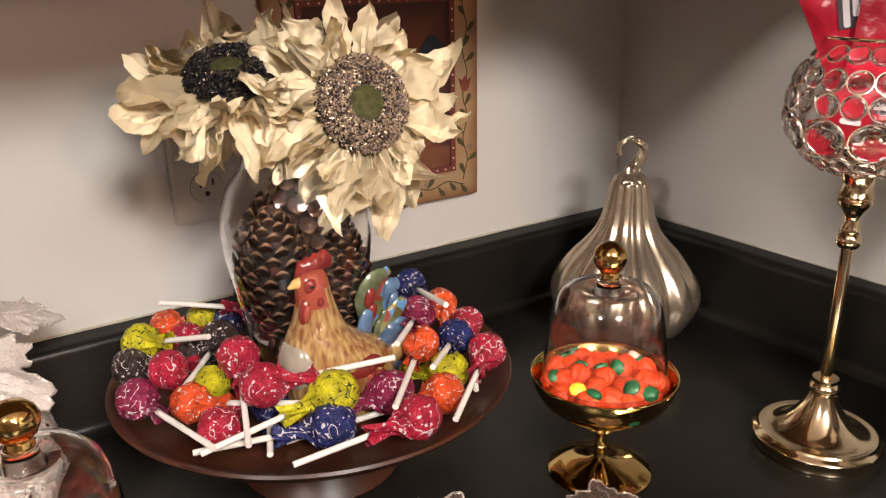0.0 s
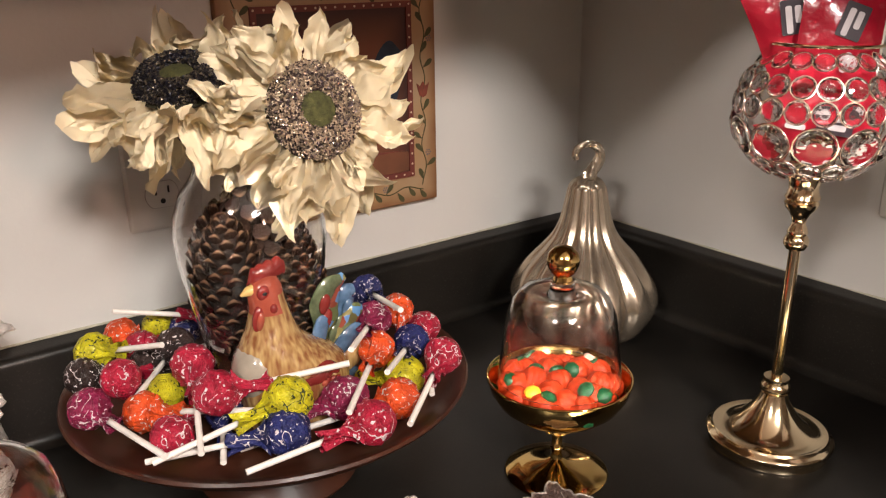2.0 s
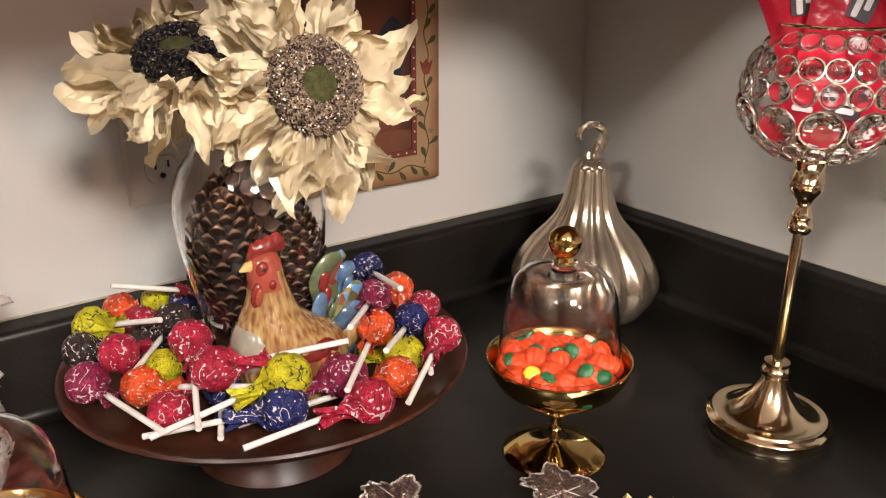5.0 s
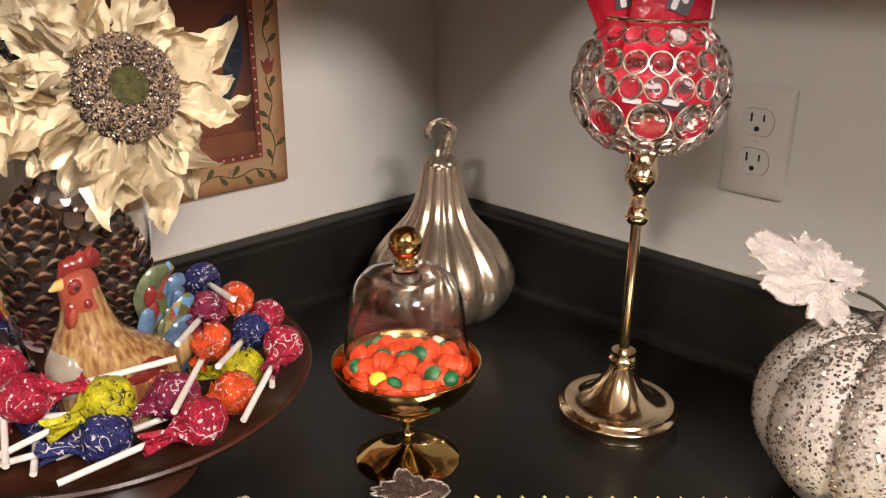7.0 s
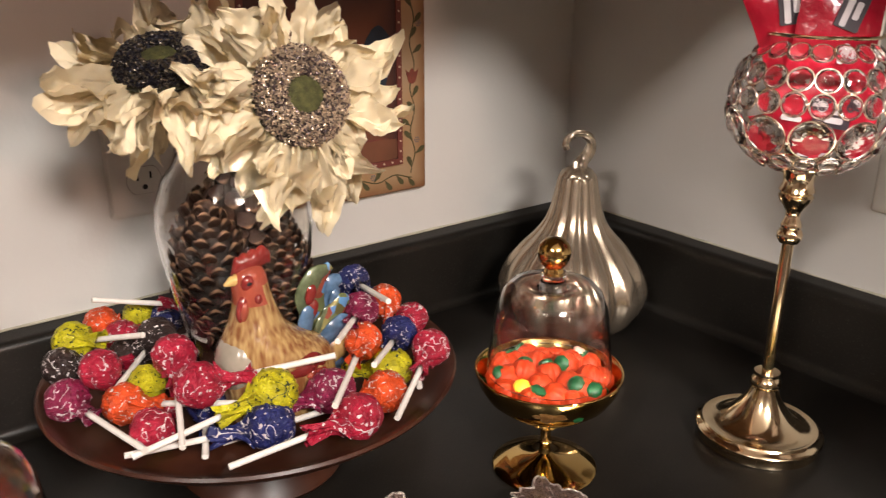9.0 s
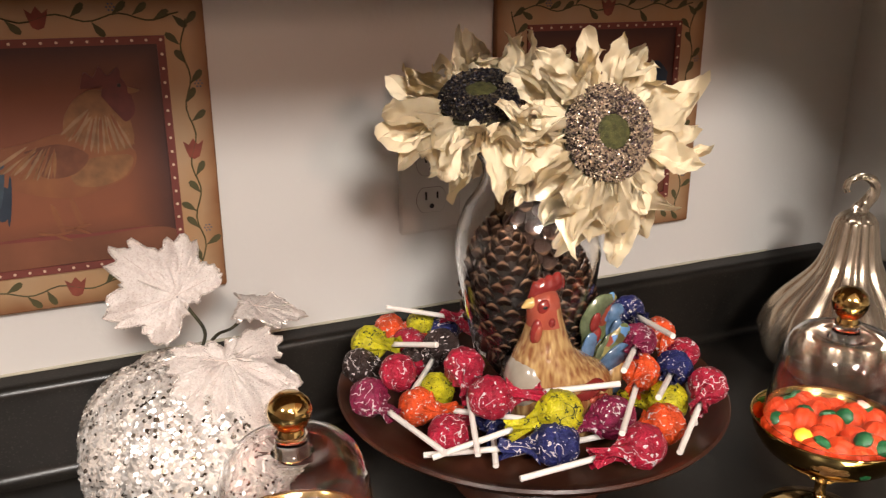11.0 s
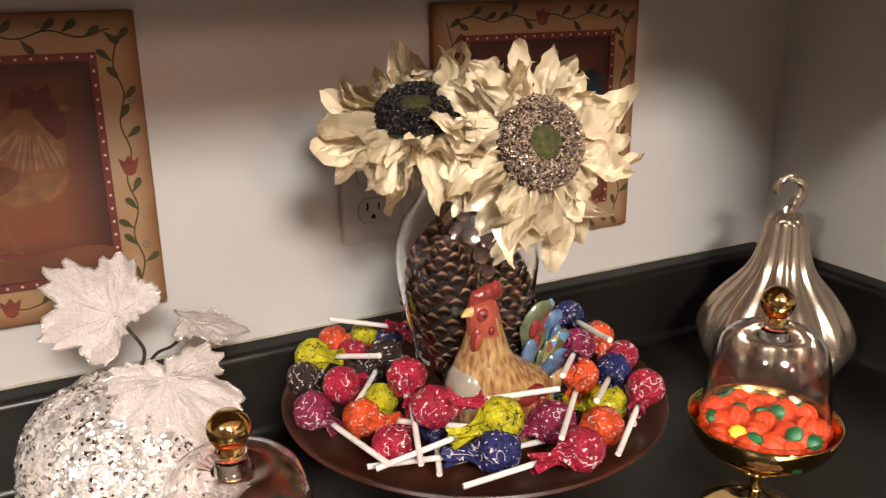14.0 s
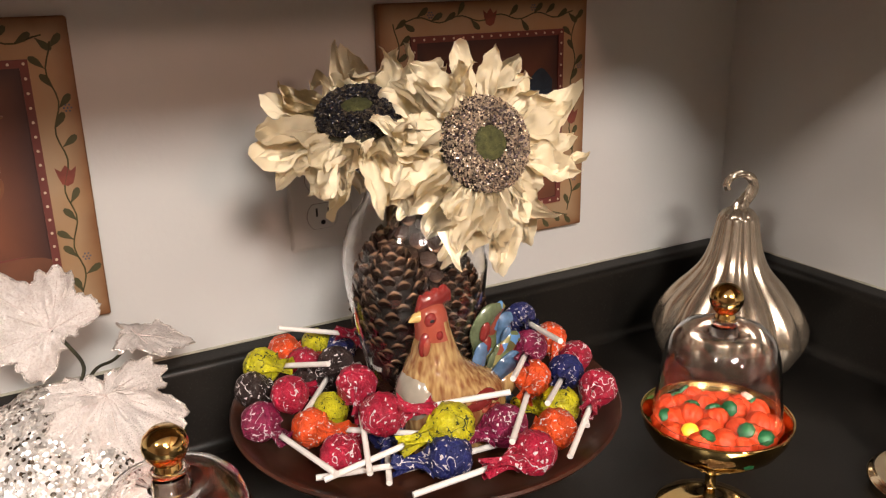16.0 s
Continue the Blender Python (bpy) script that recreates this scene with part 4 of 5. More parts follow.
# ---- figurine ----
def figurine():
    """Glazed pottery bird, one mesh: a lofted body with added forms; x runs from beak to tail."""
    bm = bmesh.new()
    loft = [(0.000, 0.003, 0.040, 0.028), (0.015, 0.002, 0.044, 0.031), (0.032, 0.000, 0.0450, 0.032), (0.044, -0.0020, 0.0425, 0.031), (0.051, -0.0055, 0.0385, 0.029), (0.057, -0.0105, 0.0325, 0.0265), (0.063, -0.0140, 0.0268, 0.0238),
            (0.069, -0.0158, 0.0222, 0.0210), (0.075, -0.0160, 0.0190, 0.0185), (0.081, -0.0160, 0.0166, 0.0165), (0.088, -0.0165, 0.0145, 0.0145), (0.095, -0.0175, 0.0136, 0.0130), (0.101, -0.0182, 0.0134, 0.0122), (0.107, -0.0182, 0.0122, 0.0110),
            (0.1120, -0.0178, 0.0090, 0.008), (0.1150, -0.017, 0.004, 0.004)]
    seg, rings = 40, []
    for z, x, a, b in loft:
        rings.append([bm.verts.new((x + a * math.cos(t), b * math.sin(t), z)) for t in [2 * math.pi * k / seg for k in range(seg)]])
    for i, (p, q) in enumerate(zip(rings, rings[1:])):
        for k in range(seg):
            f = bm.faces.new((p[k], p[(k + 1) % seg], q[(k + 1) % seg], q[k]))
            f.material_index = 2 if i >= 12 or (i >= 10 and k in range(12, 32)) else 0
    bm.faces.new(rings[-1]).material_index = 2
    bm.faces.new(rings[0][::-1])
    blob((-0.0325, -0.0005, 0.0475), (0.0150, 0.0215, 0.0220), bm, 3, pose(0, 0, 0, 0, 14, 0))
    rnd = random.Random(3)
    # comb: a serrated fin
    fin = []
    for i in range(25):
        f = i / 24
        x = -0.0310 + 0.0295 * f
        hi = 0.1185 + 0.0065 * f + 0.0016 * abs(math.sin(f * math.pi * 4.5)) - 0.011 * (1 - min(1, 6 * f)) ** 2 - 0.006 * max(0, f - 0.88) / 0.12
        lo = 0.1070 + 0.004 * f ** 2 + 0.003 * (1 - min(1, 4 * f))
        ch, cz, w = (hi - lo) / 2, (hi + lo) / 2, 0.0062 * math.sqrt(max(0.03, math.sin(math.pi * min(0.97, max(0.03, f)))))
        fin.append([bm.verts.new((x, w * math.cos(q), cz + ch * math.sin(q))) for q in [2 * math.pi * k / 14 for k in range(14)]])
    for p, q in zip(fin, fin[1:]):
        for k in range(14):
            bm.faces.new((p[k], p[(k + 1) % 14], q[(k + 1) % 14], q[k])).material_index = 1
    bm.faces.new(fin[0][::-1]).material_index = 1
    bm.faces.new(fin[-1]).material_index = 1
    tube([(-0.0275, -0.001, 0.1050), (-0.0325, -0.001, 0.1048), (-0.0375, -0.001, 0.1030)], [0.0048, 0.0034, 0.0008], 10, bm, 1.0, 6)
    blob((-0.0280, -0.0075, 0.0860), (0.0052, 0.0040, 0.0100), bm, 1, pose(0, 0, 0, 0, 12, 0))
    blob((-0.0284, -0.0105, 0.0850), (0.0030, 0.0022, 0.0066), bm, 2, pose(0, 0, 0, 0, 12, 0))
    blob((-0.0185, -0.0125, 0.0925), (0.0030, 0.0026, 0.0036), bm, 1)
    blob((-0.0235, -0.0105, 0.1040), (0.0024, 0.0016, 0.0016), bm, 7)
    blob((-0.0225, -0.0085, 0.1035), (0.0062, 0.0032, 0.0058), bm, 1)
    # wing with small round feathers
    blob((0.004, -0.0255, 0.041), (0.019, 0.0075, 0.0085), bm, 1, pose(0, 0, 0, 0, -8, 0))
    for i in range(30):
        blob((0.004 + rnd.uniform(-0.015, 0.016), -0.0312 + rnd.uniform(-0.001, 0.002), 0.041 + rnd.uniform(-0.006, 0.006)), (0.0030, 0.0018, 0.0023), bm, rnd.choice((1, 1, 0, 2)), None, 8, 6)
    # tail plumes
    plumes = (((0.026, 0.000, 0.050), (0.0325, 0, 0.080), (0.0315, 0, 0.098), (0.041, 0, 0.115), (0.052, 0, 0.1195), 0.0062, 5), ((0.034, 0.002, 0.050), (0.042, 0.002, 0.072), (0.041, 0.002, 0.093), (0.046, 0.002, 0.111), (0.056, 0.002, 0.121), 0.0060, 8),
              ((0.036, 0.003, 0.046), (0.050, 0.004, 0.070), (0.055, 0.004, 0.088), (0.059, 0.004, 0.101), (0.066, 0.004, 0.104), 0.0066, 4), ((0.034, -0.004, 0.044), (0.046, -0.006, 0.064), (0.054, -0.006, 0.078), (0.060, -0.006, 0.086), (0.066, -0.006, 0.086), 0.0060, 8),
              ((0.030, -0.006, 0.040), (0.042, -0.009, 0.054), (0.050, -0.010, 0.062), (0.058, -0.010, 0.067), (0.064, -0.010, 0.064), 0.0062, 4), ((0.020, -0.006, 0.048), (0.024, -0.008, 0.064), (0.026, -0.008, 0.076), (0.029, -0.008, 0.086), (0.032, -0.008, 0.090), 0.0046, 4),
              ((0.030, -0.008, 0.030), (0.044, -0.011, 0.038), (0.052, -0.011, 0.044), (0.058, -0.011, 0.046), (0.063, -0.011, 0.040), 0.0062, 0), ((0.028, -0.006, 0.016), (0.040, -0.008, 0.018), (0.048, -0.008, 0.020), (0.054, -0.008, 0.020), (0.060, -0.008, 0.014), 0.0070, 4))
    def tail_at(q):
        return (q[0] - 0.002, q[1] + 0.007, q[2] * 0.78)

    for a, b, c, d, e, r, mt in plumes:
        tube(curve_points([tail_at(q) for q in (a, b, c, d, e)], 6), [r * 0.9, r * 1.2, r * 1.4, r * 1.25, r * 0.6], 14, bm, 0.42, mt, (0, 1, 0))
    for x, z, mt in ((0.0335, 0.1010, 1), (0.0345, 0.0860, 1), (0.046, 0.0760, 5), (0.054, 0.0900, 4), (0.050, 0.0650, 4), (0.040, 0.0680, 5)):
        blob((x - 0.002, 0.0018, z * 0.78), (0.0046, 0.0022, 0.0078), bm, mt, pose(0, 0, 0, 0, 20, 0), 10, 8)
    ob = part("rooster_figurine", bm, [M_CTAN, M_CRED, M_CPINK, M_CGREY, M_CBLUE, M_CGREEN, M_CYEL, M_SLOT, M_CTAIL], m=pose(0.3805, 0.5445, 0.0772, 0, 0, 2) @ Matrix.Diagonal((0.93, 0.93, 0.985, 1)))
    return tagged(ob, "glazed ceramic rooster figurine with red comb and blue tail", "figurine")


figurine()


# ---- lollipops ----
BALL_PROFILE = [(0.0, -0.0165), (0.006, -0.0160), (0.0115, -0.0125), (0.0152, -0.0065), (0.0164, -0.0018), (0.0170, -0.0010), (0.0170, 0.0010), (0.0164, 0.0018), (0.0150, 0.0068), (0.0110, 0.0122), (0.0060, 0.0152), (0.0030, 0.0175)]


def ball_mesh(colour, seed):
    rnd = random.Random(seed)
    bm = lathe([q[:2] for q in curve_points([(r, z, 0) for r, z in BALL_PROFILE], 3)], 48)
    for v in bm.verts:
        v.co.x, v.co.y = (max(-0.018, min(0.018, c)) for c in v.co.xy)
    for v in bm.verts:
        v.co *= 0.95 + 0.05 * noise.noise(v.co * 150 + Vector((seed * 3.1, 0, 0))) + 0.075 * abs(noise.noise(Vector((v.co.x * 330, v.co.y * 330, v.co.z * 170 + seed * 5.3)))) - 0.012
    return finish(bm, "wrapped_ball", WRAP[colour])


def twist_mesh(colour, seed):
    bm = bmesh.new()
    rings = []
    for i, (z, r) in enumerate(((0.0120, 0.0110), (0.0168, 0.0058), (0.022, 0.0040), (0.029, 0.0047), (0.0375, 0.0066))):
        rings.append([bm.verts.new((r * (1 + 0.28 * math.cos(5 * t + seed)) * math.cos(t + i * 0.35), r * (1 + 0.28 * math.cos(5 * t + seed)) * math.sin(t + i * 0.35), z + (0.0018 * math.sin(3 * t) if i == 4 else 0)))
                      for t in [2 * math.pi * k / 20 for k in range(20)]])
    for a, b in zip(rings, rings[1:]):
        for k in range(20):
            bm.faces.new((a[k], a[(k + 1) % 20], b[(k + 1) % 20], b[k]))
    return finish(bm, "wrapper_twist", WRAP[colour])


BALLS = {c: [ball_mesh(c, i) for i in range(3)] for c in WRAP}
TWISTS = {c: twist_mesh(c, i) for i, c in enumerate(WRAP)}
STICK = finish(tube([(0, 0, 0.016), (0, 0, 0.050), (0, 0, 0.088)], 0.0021, 12), "stick", M_STICK)
WORDS = {"red": "red", "purple": "raspberry purple", "orange": "orange", "yellow": "yellow", "navy": "dark blue", "brown": "dark brown"}
count = [0]


def lollipop(colour, x, y, z, tx, ty, tz, seen, size):
    d = Vector((tx - x, ty - y, tz - z)).normalized()
    m = Matrix.Translation((x, y, z)) @ d.to_track_quat("Z", "Y").to_matrix().to_4x4() @ pose(0, 0, 0, 0, 0, 67 * count[0])
    top = thing("lollipop", m, WORDS[colour] + " wrapped lollipop with a white stick on the plate", "lollipop", "lollipops on the plate")
    k = size / 0.0158
    share("wrapped_ball", BALLS[colour][count[0] % 3], top, Matrix.Diagonal((k, k, k, 1)))
    share("wrapper_twist", TWISTS[colour], top, Matrix.Diagonal((k, k, k, 1)))
    share("stick", STICK, top, Matrix.Diagonal((1, 1, seen, 1)), "white paper stick")
    count[0] += 1


lollipop("yellow", 0.2786, 0.6731, 0.1086, 0.3097, 0.6058, 0.1306, 0.88, 0.0147)
lollipop("orange", 0.3079, 0.7048, 0.1035, 0.3600, 0.6600, 0.0900, 0.70, 0.0134)
lollipop("yellow", 0.3379, 0.7074, 0.1009, 0.4100, 0.6900, 0.0900, 0.70, 0.0132)
lollipop("red", 0.3780, 0.6840, 0.1080, 0.2991, 0.6899, 0.1313, 0.93, 0.0132)
lollipop("navy", 0.3552, 0.6997, 0.0961, 0.4300, 0.7100, 0.0900, 0.70, 0.0138)
lollipop("red", 0.3164, 0.6816, 0.0980, 0.3700, 0.6600, 0.0860, 0.70, 0.0138)
lollipop("brown", 0.3342, 0.6544, 0.1040, 0.2792, 0.5841, 0.1053, 1.01, 0.0149)
lollipop("brown", 0.2662, 0.6595, 0.0978, 0.3300, 0.6300, 0.0860, 0.70, 0.0140)
lollipop("brown", 0.3103, 0.6502, 0.0993, 0.3700, 0.6800, 0.0860, 0.70, 0.0132)
lollipop("red", 0.2799, 0.6101, 0.1119, 0.3350, 0.6550, 0.0880, 0.70, 0.0140)
lollipop("purple", 0.2559, 0.6086, 0.0969, 0.2759, 0.5149, 0.0989, 1.09, 0.0145)
lollipop("orange", 0.2859, 0.5856, 0.0943, 0.3400, 0.5158, 0.1078, 1.02, 0.0141)
lollipop("yellow", 0.3059, 0.5971, 0.0980, 0.3500, 0.6400, 0.0880, 0.70, 0.0132)
lollipop("red", 0.3233, 0.5866, 0.1186, 0.2950, 0.5039, 0.0985, 1.02, 0.0148)
lollipop("red", 0.2881, 0.5363, 0.0977, 0.3400, 0.5900, 0.0870, 0.70, 0.0139)
lollipop("red", 0.3202, 0.5363, 0.1186, 0.4011, 0.5011, 0.1291, 1.01, 0.0153)
lollipop("yellow", 0.3583, 0.5086, 0.1125, 0.2695, 0.5188, 0.0944, 1.04, 0.0158)
lollipop("navy", 0.3496, 0.4970, 0.0972, 0.2682, 0.5326, 0.0884, 1.01, 0.0158)
lollipop("navy", 0.3310, 0.5560, 0.0935, 0.3081, 0.5034, 0.0874, 0.66, 0.0132)
lollipop("purple", 0.3986, 0.5039, 0.1022, 0.3350, 0.5200, 0.0910, 0.70, 0.0155)
lollipop("red", 0.3967, 0.4669, 0.1011, 0.3123, 0.4786, 0.0912, 0.97, 0.0151)
lollipop("orange", 0.4436, 0.5343, 0.1146, 0.3803, 0.4675, 0.1140, 1.05, 0.0138)
lollipop("purple", 0.4536, 0.5529, 0.1300, 0.4031, 0.5009, 0.1387, 0.83, 0.0132)
lollipop("orange", 0.4863, 0.5709, 0.1223, 0.4580, 0.5100, 0.0980, 0.70, 0.0132)
lollipop("navy", 0.4715, 0.5917, 0.1360, 0.4497, 0.5094, 0.1523, 0.98, 0.0132)
lollipop("red", 0.5095, 0.5671, 0.1025, 0.4663, 0.4968, 0.0854, 0.96, 0.0132)
lollipop("navy", 0.4761, 0.5360, 0.1105, 0.4198, 0.4832, 0.1234, 0.89, 0.0134)
lollipop("yellow", 0.4553, 0.5172, 0.0957, 0.4100, 0.5600, 0.0880, 0.70, 0.0154)
lollipop("orange", 0.4349, 0.4934, 0.0942, 0.3280, 0.5208, 0.0810, 1.28, 0.0147)
lollipop("red", 0.4844, 0.5075, 0.1073, 0.4189, 0.4563, 0.0962, 0.95, 0.0138)


# ---- covered candy dishes ----
def candy_dish(m, label, seed):
    top = thing("candy_dish", m, label, "candy dish", "covered candy dishes")
    part("foot", lathe([(0, 0), (0.0410, 0), (0.0415, 0.0012), (0.0405, 0.0022), (0.028, 0.0050), (0.010, 0.0090), (0.0050, 0.0125), (0.0042, 0.016), (0.0042, 0.020), (0.0055, 0.0215), (0.0042, 0.023), (0.0042, 0.036), (0.008, 0.041), (0.011, 0.0468), (0.0, 0.0475)], 48), M_GOLD, top, "polished gold foot and stem")
    bowl = [(0.0, 0.0465), (0.012, 0.0467), (0.025, 0.0490), (0.038, 0.0545), (0.048, 0.0625), (0.0540, 0.0720), (0.0563, 0.0808), (0.0560, 0.0820), (0.0550, 0.0812), (0.0525, 0.0728), (0.0465, 0.0640), (0.037, 0.0565), (0.024, 0.0512), (0.0, 0.0490)]
    part("bowl", lathe(bowl, 64), M_GOLD, top, "shallow polished gold bowl")
    part("bowl_rim", tube([(0.0562 * math.cos(q), 0.0562 * math.sin(q), 0.0818) for q in [2 * math.pi * k / 64 for k in range(65)]], 0.0009, 8), M_GOLD, top, "thin polished rim")
    for k in range(10):
        a = 36 * k
        part("ornament", blob((0.0112, 0, 0.0415), (0.0030, 0.0040, 0.0066), turn=pose(0, 0, 0, 0, 24, 0), u=10, v=8), M_BRASS, top, m=pose(0, 0, 0, 0, 0, a))
    dome = part("glass_dome", lathe([(0.0480, 0.0815), (0.0478, 0.084), (0.0462, 0.100), (0.0440, 0.118), (0.0415, 0.134), (0.0370, 0.146), (0.0310, 0.1525), (0.0260, 0.1540), (0.0190, 0.1520), (0.0120, 0.1500), (0.0100, 0.1525), (0.0088, 0.158), (0.0090, 0.162), (0.0, 0.163),
                                        (0.0, 0.1485), (0.0125, 0.1482), (0.0190, 0.1502), (0.0258, 0.1522), (0.0300, 0.1508), (0.0356, 0.1447), (0.0398, 0.1332), (0.0424, 0.1176), (0.0446, 0.0998), (0.0462, 0.084), (0.0466, 0.0815), (0.0480, 0.0815)], 64), M_GLASS, top, "clear glass dome cover")
    dome.visible_shadow = False
    dome.matrix_basis = Matrix.Translation((0, 0, 0.0046)) @ Matrix.Diagonal((1, 1, 0.943, 1))
    part("knob", lathe([(0, 0.1605), (0.0078, 0.1605), (0.0072, 0.1635), (0.0066, 0.1655), (0.0098, 0.1690), (0.0120, 0.1740), (0.0124, 0.1785), (0.0108, 0.1835), (0.0068, 0.1875), (0.0, 0.1890)], 32), M_GOLD, dome, "gold ball knob")
    return top


def candy_body():
    prof = [(0.0, -0.0080), (0.0045, -0.0084), (0.0082, -0.0060), (0.0102, -0.0012), (0.0098, 0.0035), (0.0072, 0.0072), (0.0040, 0.0084), (0.0, 0.0080)]
    return finish(lathe(prof, 40, 9, 0.12), "candy_body", M_ORANGE)


CANDY = candy_body()
CANDY_TIP = finish(lathe([(0.0, 0.0062), (0.0056, 0.0066), (0.0060, 0.0094), (0.0042, 0.0114), (0.0, 0.0120)], 16, 8, 0.08), "candy_tip", M_GREENC)
CANDY_TIPY = finish(lathe([(0.0, 0.0062), (0.0056, 0.0066), (0.0060, 0.0094), (0.0042, 0.0114), (0.0, 0.0120)], 16, 8, 0.08), "candy_tip", M_YELLOWC)
CANDY_TIPP = finish(lathe([(0.0, 0.0062), (0.0056, 0.0066), (0.0060, 0.0094), (0.0042, 0.0114), (0.0, 0.0120)], 16, 8, 0.08), "candy_tip", M_PINKC)


def fill_candy(cx, cy, seed, drop=0.0):
    rnd = random.Random(seed)
    spots = [(0.0, 0.0, 0.0815 - drop)]
    for n, r, z in ((5, 0.0190, 0.0815 - drop), (8, 0.0310, 0.0790 - drop), (10, 0.0385 - drop * 0.5, 0.0775 - drop), (4, 0.012, 0.0675), (5, 0.020, 0.0685)):
        spots += [(r * math.cos(a), r * math.sin(a), z) for a in [2 * math.pi * (k + rnd.uniform(-0.15, 0.15)) / n + n for k in range(n)]]
    for i, (x, y, z) in enumerate(spots):
        m = pose(cx + x, cy + y, z + rnd.uniform(-0.0016, 0.0016), rnd.uniform(15, 60) if i % 2 == 0 else rnd.uniform(125, 215), rnd.uniform(-40, 40), rnd.uniform(0, 360)) @ Matrix.Diagonal((*[rnd.uniform(0.98, 1.14)] * 3, 1))
        c = thing("pumpkin_candy", m, "small orange pumpkin-shaped candy with a green tip", "candy", "candies in the dish")
        share("candy_body", CANDY, c, Matrix())
        share("candy_tip", CANDY_TIPY if i % 23 == 8 else CANDY_TIPP if i % 19 == 12 else CANDY_TIP, c, Matrix())


candy_dish(pose(0.5605, 0.4610, 0.0005) @ Matrix.Diagonal((0.98, 0.98, 1.035, 1)), "gold footed candy dish with glass dome and orange candies", 1)
fill_candy(0.5605, 0.4610, 21, 0.001)
candy_dish(pose(0.1705, 0.4850, 0.0005) @ Matrix.Diagonal((1, 1, 0.98, 1)), "gold footed candy dish with glass dome beside the silver pumpkin", 2)
fill_candy(0.1705, 0.4850, 22, 0.012)


# ---- champagne gourd ----
def gourd(m):
    top = thing("ornamental_gourd", m, "fluted champagne-coloured metallic gourd with a curled stem", "gourd ornament")
    prof = [(0.0, 0.001), (0.030, 0.0), (0.050, 0.006), (0.068, 0.022), (0.0765, 0.045), (0.0755, 0.060), (0.068, 0.078), (0.056, 0.095), (0.043, 0.110), (0.033, 0.124), (0.0270, 0.139), (0.0235, 0.155), (0.0210, 0.168), (0.0195, 0.176), (0.0165, 0.1805), (0.0, 0.182)]
    fine = [tuple(p[:2]) for p in curve_points([(r, z, 0) for r, z in prof], 3)]
    part("body", lathe([(max(r, 0), z) for r, z in fine], 168, 12, 0.11), M_GOURD, top)
    part("cap", lathe([(0, 0.176), (0.0178, 0.1765), (0.0185, 0.179), (0.0155, 0.184), (0.0095, 0.188), (0.0, 0.189)], 48, 10, 0.10), M_GOURD, top)
    pts = curve_points([(0, 0, 0.184), (0.003, 0, 0.193), (0.009, 0, 0.203), (0.0115, 0, 0.213), (0.008, 0, 0.221), (-0.001, 0, 0.2245), (-0.0095, 0, 0.221), (-0.0135, 0, 0.213), (-0.012, 0, 0.207)], 6)
    bm = tube(pts, [0.0085, 0.0058, 0.0044, 0.0038, 0.0034, 0.0031], 24)
    for i, v in enumerate(bm.verts):
        ring, k = divmod(i, 24)
        c = pts[min(ring, len(pts) - 1)]
        v.co = c + (v.co - c) * (1 + 0.14 * math.cos(6 * (2 * math.pi * k / 24) + ring * 0.45))
    part("curled_stem", bm, M_GOURD, top, "twisted curled metallic stem")
    return top


gourd(pose(0.7645, 0.6330, 0.0005, 0, 0, -38) @ Matrix.Diagonal((1.02, 1.02, 0.935, 1)))


# ---- crystal candle holder ----
def bead_mesh(r):
    bm = bmesh.new()
    bmesh.ops.create_uvsphere(bm, u_segments=12, v_segments=7, radius=r, matrix=Matrix.Diagonal((1, 1, 0.30, 1)))
    return finish(bm, "crystal", M_CRYSTAL, smooth=False)


def ring_mesh(r, t):
    pts = [(r * math.cos(a), r * math.sin(a), 0) for a in [2 * math.pi * k / 24 for k in range(25)]]
    return finish(tube(pts, t, 6), "ring", M_WIRE)


